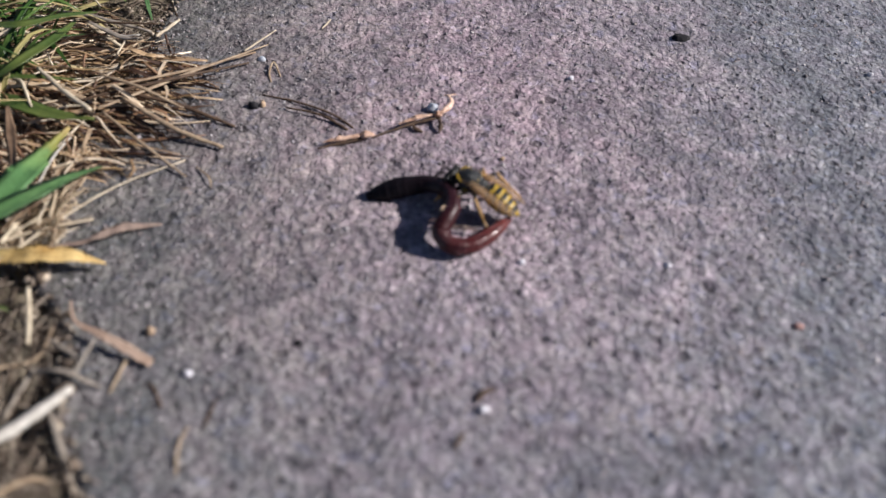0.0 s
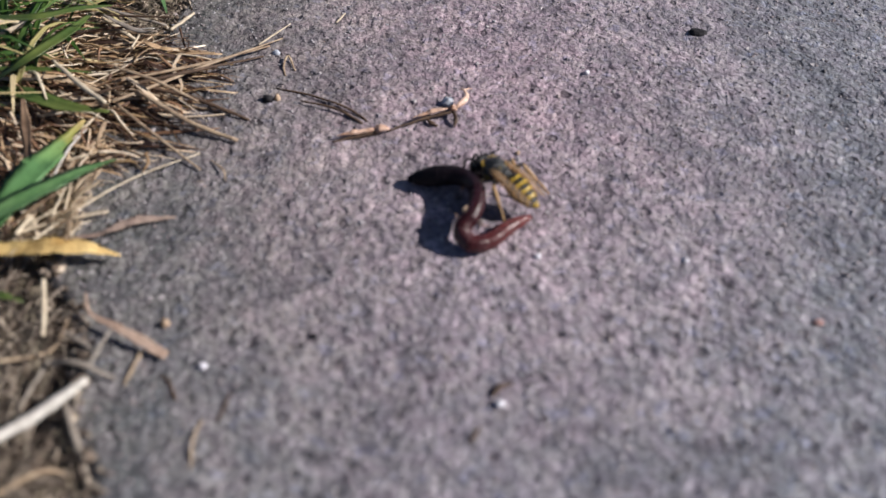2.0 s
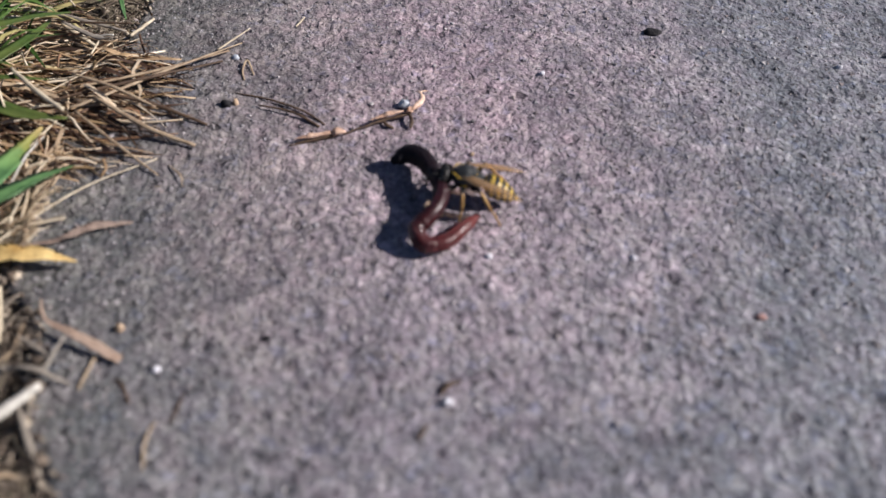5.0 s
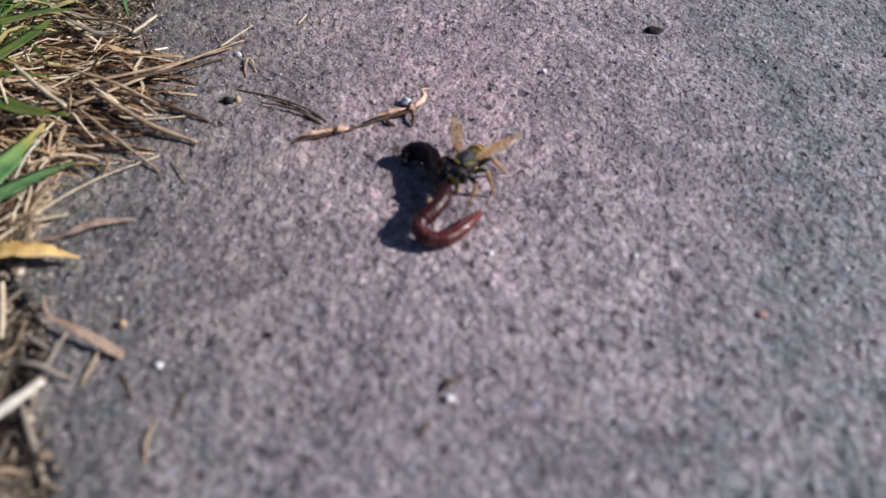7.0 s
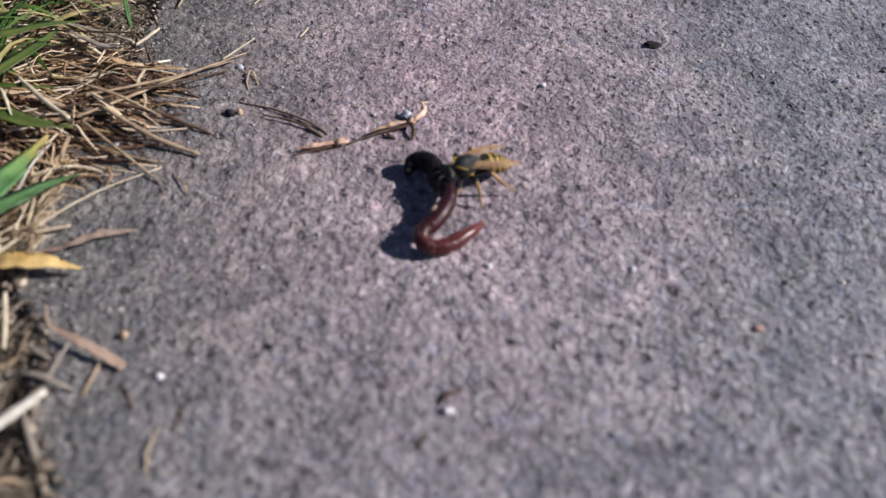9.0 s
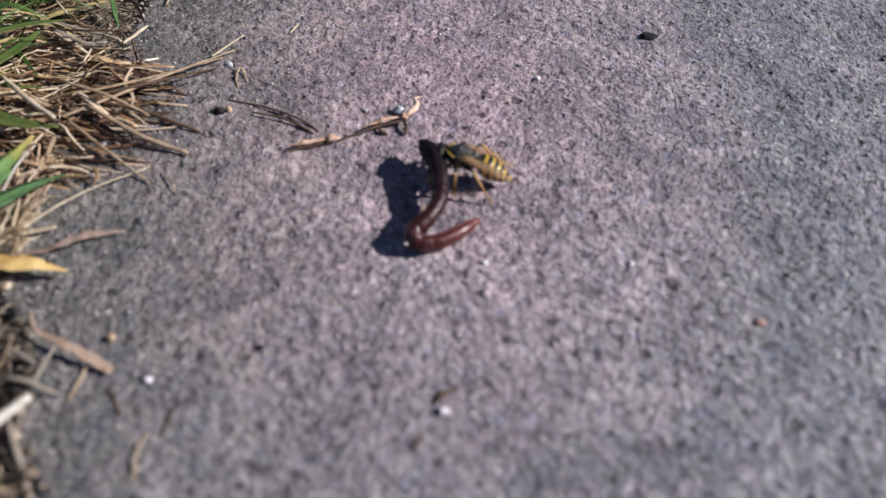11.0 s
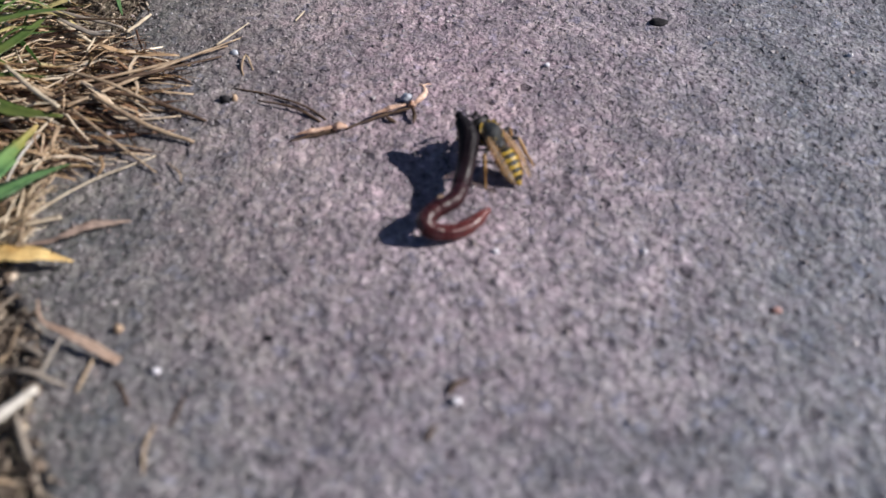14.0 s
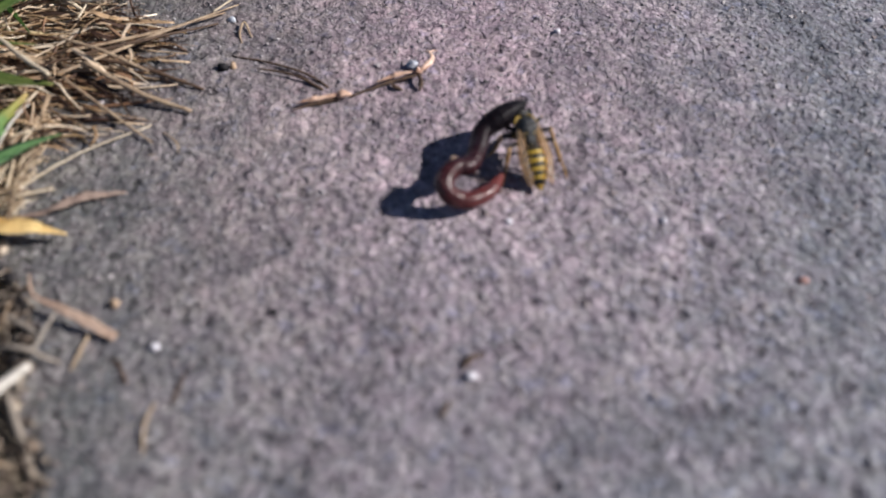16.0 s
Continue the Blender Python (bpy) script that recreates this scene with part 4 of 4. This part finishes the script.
def build_leg(side, y0, knee, ankle, foot):
    def out(p):
        return Vector((side * p[0], p[1], p[2]))
    hip = (0.09, y0, -0.11)
    leg = part("leg", sweep([out(hip), out((knee[0] * 0.6 + hip[0] * 0.4, knee[1] * 0.6 + hip[1] * 0.4, knee[2] * 0.8 + hip[2] * 0.2)), out(knee)], [0.03, 0.036, 0.02], ROUND, 1.0, 0, 8), WASP_BLACK, wasp, "jointed leg with a black thigh")
    part("shin", sweep([out(knee), out(ankle)], [0.02, 0.026, 0.018], ROUND, 1.0, 0, 6), WASP_LEG, leg, "amber shin")
    part("foot", sweep([out(ankle), out(((ankle[0] + foot[0]) / 2, (ankle[1] + foot[1]) / 2, (ankle[2] + foot[2]) / 2 + 0.02)), out(foot)], [0.015, 0.013, 0.01], ROUND, 1.0, 0, 8), WASP_LEG, leg, "amber foot")


for side in (-1, 1):
    build_leg(side, 0.11, (0.26, 0.24, -0.08), (0.25, 0.33, -0.25), (0.22, 0.40, -0.36))
    build_leg(side, 0.0, (0.30, 0.0, -0.02), (0.37, -0.02, -0.24), (0.44, 0.0, -0.38))
    build_leg(side, -0.10, (0.27, -0.22, 0.02), (0.34, -0.38, -0.20), (0.40, -0.52, -0.38))


# ---- what moves ----
BENDS = []


def bend(t, *points):
    """The worm's middle line at a time, from tail to front, in centimetres."""
    BENDS.append((t, curve_points(points, RINGS)))


bend(0, (0.65, 0.10, 0.08), (0.43, -0.19, 0.11), (0.20, -0.36, 0.11), (-0.01, -0.37, 0.13), (-0.13, -0.24, 0.20), (-0.07, -0.10, 0.28), (0.00, 0.10, 0.30), (-0.07, 0.38, 0.28), (-0.30, 0.55, 0.22), (-0.68, 0.56, 0.13), (-1.00, 0.49, 0.06))
bend(0.5, (0.66, 0.04, 0.08), (0.42, -0.24, 0.11), (0.20, -0.43, 0.11), (-0.01, -0.44, 0.13), (-0.10, -0.30, 0.20), (-0.03, -0.13, 0.28), (0.04, 0.11, 0.30), (-0.03, 0.36, 0.28), (-0.24, 0.53, 0.23), (-0.68, 0.49, 0.14), (-1.05, 0.39, 0.06))
bend(1, (0.71, 0.04, 0.08), (0.49, -0.20, 0.11), (0.26, -0.41, 0.11), (0.04, -0.43, 0.13), (-0.07, -0.30, 0.20), (0.00, -0.15, 0.28), (0.07, 0.10, 0.30), (0.01, 0.39, 0.28), (-0.19, 0.60, 0.22), (-0.61, 0.62, 0.14), (-0.94, 0.45, 0.06))
bend(1.5, (0.71, 0.09, 0.08), (0.48, -0.14, 0.11), (0.24, -0.37, 0.11), (0.03, -0.41, 0.13), (-0.08, -0.26, 0.20), (0.00, -0.11, 0.28), (0.08, 0.15, 0.30), (0.01, 0.43, 0.28), (-0.22, 0.63, 0.22), (-0.59, 0.61, 0.14), (-0.93, 0.52, 0.06))
bend(2, (0.69, 0.04, 0.08), (0.48, -0.14, 0.11), (0.25, -0.38, 0.11), (0.04, -0.43, 0.13), (-0.06, -0.29, 0.20), (0.05, -0.12, 0.28), (0.11, 0.13, 0.30), (0.05, 0.41, 0.28), (-0.14, 0.58, 0.24), (-0.42, 0.63, 0.17), (-0.68, 0.66, 0.09))
bend(2.5, (0.72, 0.07, 0.08), (0.53, -0.11, 0.11), (0.30, -0.34, 0.11), (0.08, -0.42, 0.13), (-0.02, -0.28, 0.20), (0.09, -0.10, 0.28), (0.15, 0.17, 0.30), (0.09, 0.43, 0.28), (-0.10, 0.61, 0.24), (-0.38, 0.65, 0.17), (-0.65, 0.66, 0.09))
bend(3, (0.70, -0.03, 0.08), (0.52, -0.17, 0.11), (0.29, -0.41, 0.11), (0.05, -0.50, 0.13), (-0.05, -0.36, 0.20), (0.05, -0.19, 0.28), (0.15, 0.07, 0.30), (0.18, 0.33, 0.30), (0.08, 0.59, 0.28), (-0.22, 0.81, 0.23), (-0.53, 0.91, 0.17))
bend(3.5, (0.68, -0.05, 0.08), (0.52, -0.20, 0.11), (0.28, -0.42, 0.11), (0.06, -0.48, 0.13), (-0.04, -0.35, 0.20), (0.07, -0.18, 0.28), (0.14, 0.03, 0.30), (0.14, 0.28, 0.31), (0.03, 0.54, 0.29), (-0.24, 0.72, 0.25), (-0.53, 0.77, 0.20))
bend(4, (0.65, -0.00, 0.08), (0.48, -0.20, 0.11), (0.29, -0.40, 0.11), (0.06, -0.48, 0.13), (-0.04, -0.33, 0.20), (0.08, -0.16, 0.28), (0.15, -0.00, 0.31), (0.18, 0.23, 0.33), (0.11, 0.53, 0.31), (-0.16, 0.80, 0.26), (-0.48, 0.97, 0.21))
bend(6.5, (0.68, 0.08, 0.08), (0.51, -0.17, 0.11), (0.31, -0.35, 0.11), (0.09, -0.37, 0.13), (-0.02, -0.24, 0.20), (0.14, -0.06, 0.25), (0.27, 0.20, 0.26), (0.22, 0.49, 0.25), (0.13, 0.67, 0.22), (0.09, 0.94, 0.21), (-0.05, 1.07, 0.20), (-0.19, 1.08, 0.17), (-0.25, 0.97, 0.13))
bend(7, (0.67, 0.07, 0.08), (0.50, -0.17, 0.11), (0.30, -0.36, 0.11), (0.07, -0.37, 0.13), (-0.03, -0.22, 0.20), (0.12, -0.05, 0.25), (0.25, 0.20, 0.26), (0.22, 0.46, 0.25), (0.12, 0.67, 0.22), (0.07, 0.94, 0.21), (-0.06, 1.07, 0.20), (-0.21, 1.08, 0.17), (-0.26, 0.97, 0.13))
bend(8, (0.70, 0.10, 0.08), (0.52, -0.12, 0.11), (0.32, -0.31, 0.11), (0.10, -0.33, 0.13), (0.02, -0.17, 0.20), (0.19, 0.03, 0.25), (0.33, 0.32, 0.26), (0.30, 0.65, 0.25), (0.15, 0.72, 0.22), (0.11, 0.99, 0.21), (-0.03, 1.12, 0.20), (-0.18, 1.13, 0.17), (-0.23, 1.02, 0.13))
bend(8.5, (0.70, 0.13, 0.08), (0.54, -0.07, 0.11), (0.33, -0.27, 0.11), (0.11, -0.31, 0.13), (0.01, -0.17, 0.20), (0.18, 0.04, 0.25), (0.30, 0.36, 0.26), (0.26, 0.69, 0.25), (0.13, 0.72, 0.22), (0.09, 0.98, 0.21), (-0.05, 1.12, 0.20), (-0.20, 1.13, 0.17), (-0.25, 1.01, 0.13))
bend(9, (0.70, 0.11, 0.08), (0.54, -0.08, 0.11), (0.34, -0.26, 0.11), (0.10, -0.31, 0.13), (0.00, -0.17, 0.20), (0.18, 0.03, 0.25), (0.31, 0.37, 0.26), (0.26, 0.68, 0.25), (0.16, 0.74, 0.22), (0.11, 1.01, 0.21), (-0.02, 1.14, 0.20), (-0.17, 1.15, 0.17), (-0.22, 1.04, 0.13))
bend(11.5, (0.71, 0.09, 0.08), (0.49, -0.12, 0.11), (0.26, -0.27, 0.11), (0.05, -0.30, 0.13), (-0.02, -0.17, 0.20), (0.13, 0.02, 0.25), (0.26, 0.29, 0.29), (0.28, 0.60, 0.33), (0.20, 0.95, 0.34), (0.08, 1.29, 0.31))
bend(12, (0.69, 0.08, 0.08), (0.47, -0.12, 0.11), (0.24, -0.29, 0.11), (0.02, -0.27, 0.13), (-0.04, -0.13, 0.20), (0.11, 0.05, 0.25), (0.24, 0.36, 0.29), (0.23, 0.68, 0.31), (0.08, 0.96, 0.30), (-0.11, 1.12, 0.26))
bend(12.5, (0.70, 0.07, 0.08), (0.47, -0.14, 0.11), (0.24, -0.31, 0.11), (0.02, -0.27, 0.13), (-0.04, -0.14, 0.20), (0.15, 0.05, 0.25), (0.28, 0.33, 0.29), (0.25, 0.70, 0.32), (0.10, 1.00, 0.33), (-0.10, 1.14, 0.32))
bend(13, (0.71, 0.06, 0.08), (0.49, -0.16, 0.11), (0.25, -0.31, 0.11), (0.03, -0.29, 0.13), (-0.02, -0.14, 0.20), (0.16, 0.02, 0.25), (0.31, 0.30, 0.30), (0.31, 0.64, 0.34), (0.24, 0.93, 0.38), (0.11, 1.19, 0.40))
bend(13.5, (0.65, 0.11, 0.08), (0.43, -0.11, 0.11), (0.19, -0.26, 0.11), (-0.01, -0.24, 0.13), (-0.05, -0.12, 0.20), (0.11, 0.02, 0.25), (0.28, 0.27, 0.28), (0.31, 0.58, 0.31), (0.21, 0.87, 0.38), (0.06, 1.13, 0.42))
bend(14, (0.71, 0.05, 0.10), (0.53, -0.17, 0.10), (0.32, -0.30, 0.11), (0.09, -0.32, 0.16), (0.01, -0.24, 0.24), (0.13, -0.08, 0.26), (0.35, 0.10, 0.27), (0.43, 0.40, 0.28), (0.49, 0.73, 0.34), (0.50, 1.00, 0.45), (0.40, 1.21, 0.57))
bend(14.5, (0.69, 0.10, 0.10), (0.50, -0.10, 0.10), (0.28, -0.27, 0.12), (0.06, -0.31, 0.17), (-0.00, -0.21, 0.26), (0.15, -0.02, 0.28), (0.35, 0.10, 0.28), (0.44, 0.42, 0.30), (0.49, 0.74, 0.36), (0.51, 0.98, 0.44), (0.54, 1.19, 0.51))
bend(15, (0.73, 0.15, 0.12), (0.55, -0.14, 0.13), (0.33, -0.31, 0.17), (0.13, -0.29, 0.24), (0.05, -0.17, 0.33), (0.16, 0.01, 0.35), (0.31, 0.06, 0.33), (0.41, 0.27, 0.30), (0.48, 0.61, 0.31), (0.60, 0.84, 0.38), (0.76, 0.96, 0.44), (0.79, 1.21, 0.44))
bend(15.5, (0.69, 0.09, 0.12), (0.56, -0.17, 0.13), (0.34, -0.37, 0.17), (0.14, -0.36, 0.24), (0.06, -0.24, 0.34), (0.17, -0.06, 0.37), (0.35, -0.00, 0.34), (0.45, 0.29, 0.31), (0.52, 0.58, 0.32), (0.64, 0.78, 0.38), (0.78, 0.95, 0.44), (0.84, 1.20, 0.46))
bend(15.8, (0.74, 0.07, 0.13), (0.62, -0.12, 0.13), (0.40, -0.33, 0.17), (0.21, -0.35, 0.24), (0.13, -0.25, 0.34), (0.23, -0.05, 0.37), (0.39, 0.05, 0.34), (0.47, 0.38, 0.31), (0.55, 0.62, 0.35), (0.73, 0.73, 0.43), (0.96, 0.88, 0.46))
bend(16, (0.73, 0.06, 0.13), (0.61, -0.15, 0.13), (0.38, -0.33, 0.17), (0.18, -0.33, 0.24), (0.11, -0.24, 0.35), (0.22, -0.03, 0.37), (0.39, 0.05, 0.34), (0.49, 0.37, 0.31), (0.55, 0.62, 0.35), (0.75, 0.77, 0.43), (0.99, 0.95, 0.46))

WASP_ROWS = [
    (0, 0.200, 0.450, 0.391, -3, 60),
    (0.5, 0.211, 0.504, 0.390, -8, 56),
    (1, 0.269, 0.511, 0.390, -9, 47),
    (1.5, 0.247, 0.552, 0.388, -8, 46),
    (2, 0.308, 0.557, 0.388, -9, 47),
    (2.5, 0.369, 0.482, 0.388, -4, 54),
    (3, 0.435, 0.405, 0.390, -4, 53),
    (3.5, 0.450, 0.390, 0.391, -1, 46),
    (4, 0.500, 0.390, 0.393, 2, 45),
    (5.25, 0.530, 0.500, 0.395, 3, 100),
    (6.5, 0.515, 0.673, 0.393, 6, 157),
    (7, 0.510, 0.667, 0.393, 6, 156),
    (8, 0.498, 0.828, 0.393, 2, 132),
    (9, 0.512, 0.849, 0.392, -2, 119),
    (11.5, 0.519, 0.997, 0.392, 1, 63),
    (12, 0.424, 1.039, 0.391, -1, 52),
    (12.5, 0.353, 1.057, 0.395, 4, 53),
    (13, 0.437, 1.101, 0.392, 2, 46),
    (13.5, 0.440, 1.141, 0.390, -4, 41),
    (14, 0.785, 1.097, 0.397, 10, 36),
    (14.5, 0.738, 1.054, 0.394, 6, 37),
    (15, 1.010, 0.809, 0.391, 2, 42),
    (15.5, 1.029, 0.869, 0.393, 4, 38),
    (16, 1.041, 0.580, 0.393, 8, 14),
]


def ring_pose(line, k):
    ahead = (line[min(k + 1, RINGS - 1)] - line[max(k - 1, 0)]).normalized()
    side = ahead.cross(Vector((0.12, 0.3, 1))).normalized()
    turn = Matrix((side, ahead.cross(side), ahead)).transposed()
    return Matrix.Translation(line[k] * CM) @ turn.to_4x4()


def motions():
    for k, ring in enumerate(worm_rings):
        walk(ring, [(t, ring_pose(line, k)) for t, line in BENDS])
    walk(wasp, [(t, pose(x * CM, y * CM, z * CM, tilt, 0, turn)) for t, x, y, z, tilt, turn in WASP_ROWS])
    for wing, side, name in wings:
        fore = name == "forewing"
        spread = [(0, 3, 19), (4.2, 3, 19), (5.2, 16, 6), (6.3, 27, -8), (7.2, 26, -8), (7.9, 9, 14), (9.2, 7, 14), (10.5, 3, 19), (16, 3, 19)]
        rows = []
        for t, out, droop in spread:
            hinge = Vector((side * 0.11, 0.03 if fore else -0.04, 0.10)) * CM
            rows.append((t, Matrix.Translation(hinge) @ pose(0, 0, 0, droop if fore else droop * 0.8, side * (8 if fore else 5), side * (out if fore else out * 0.8 + 2))))
        walk(wing, rows)


motions()
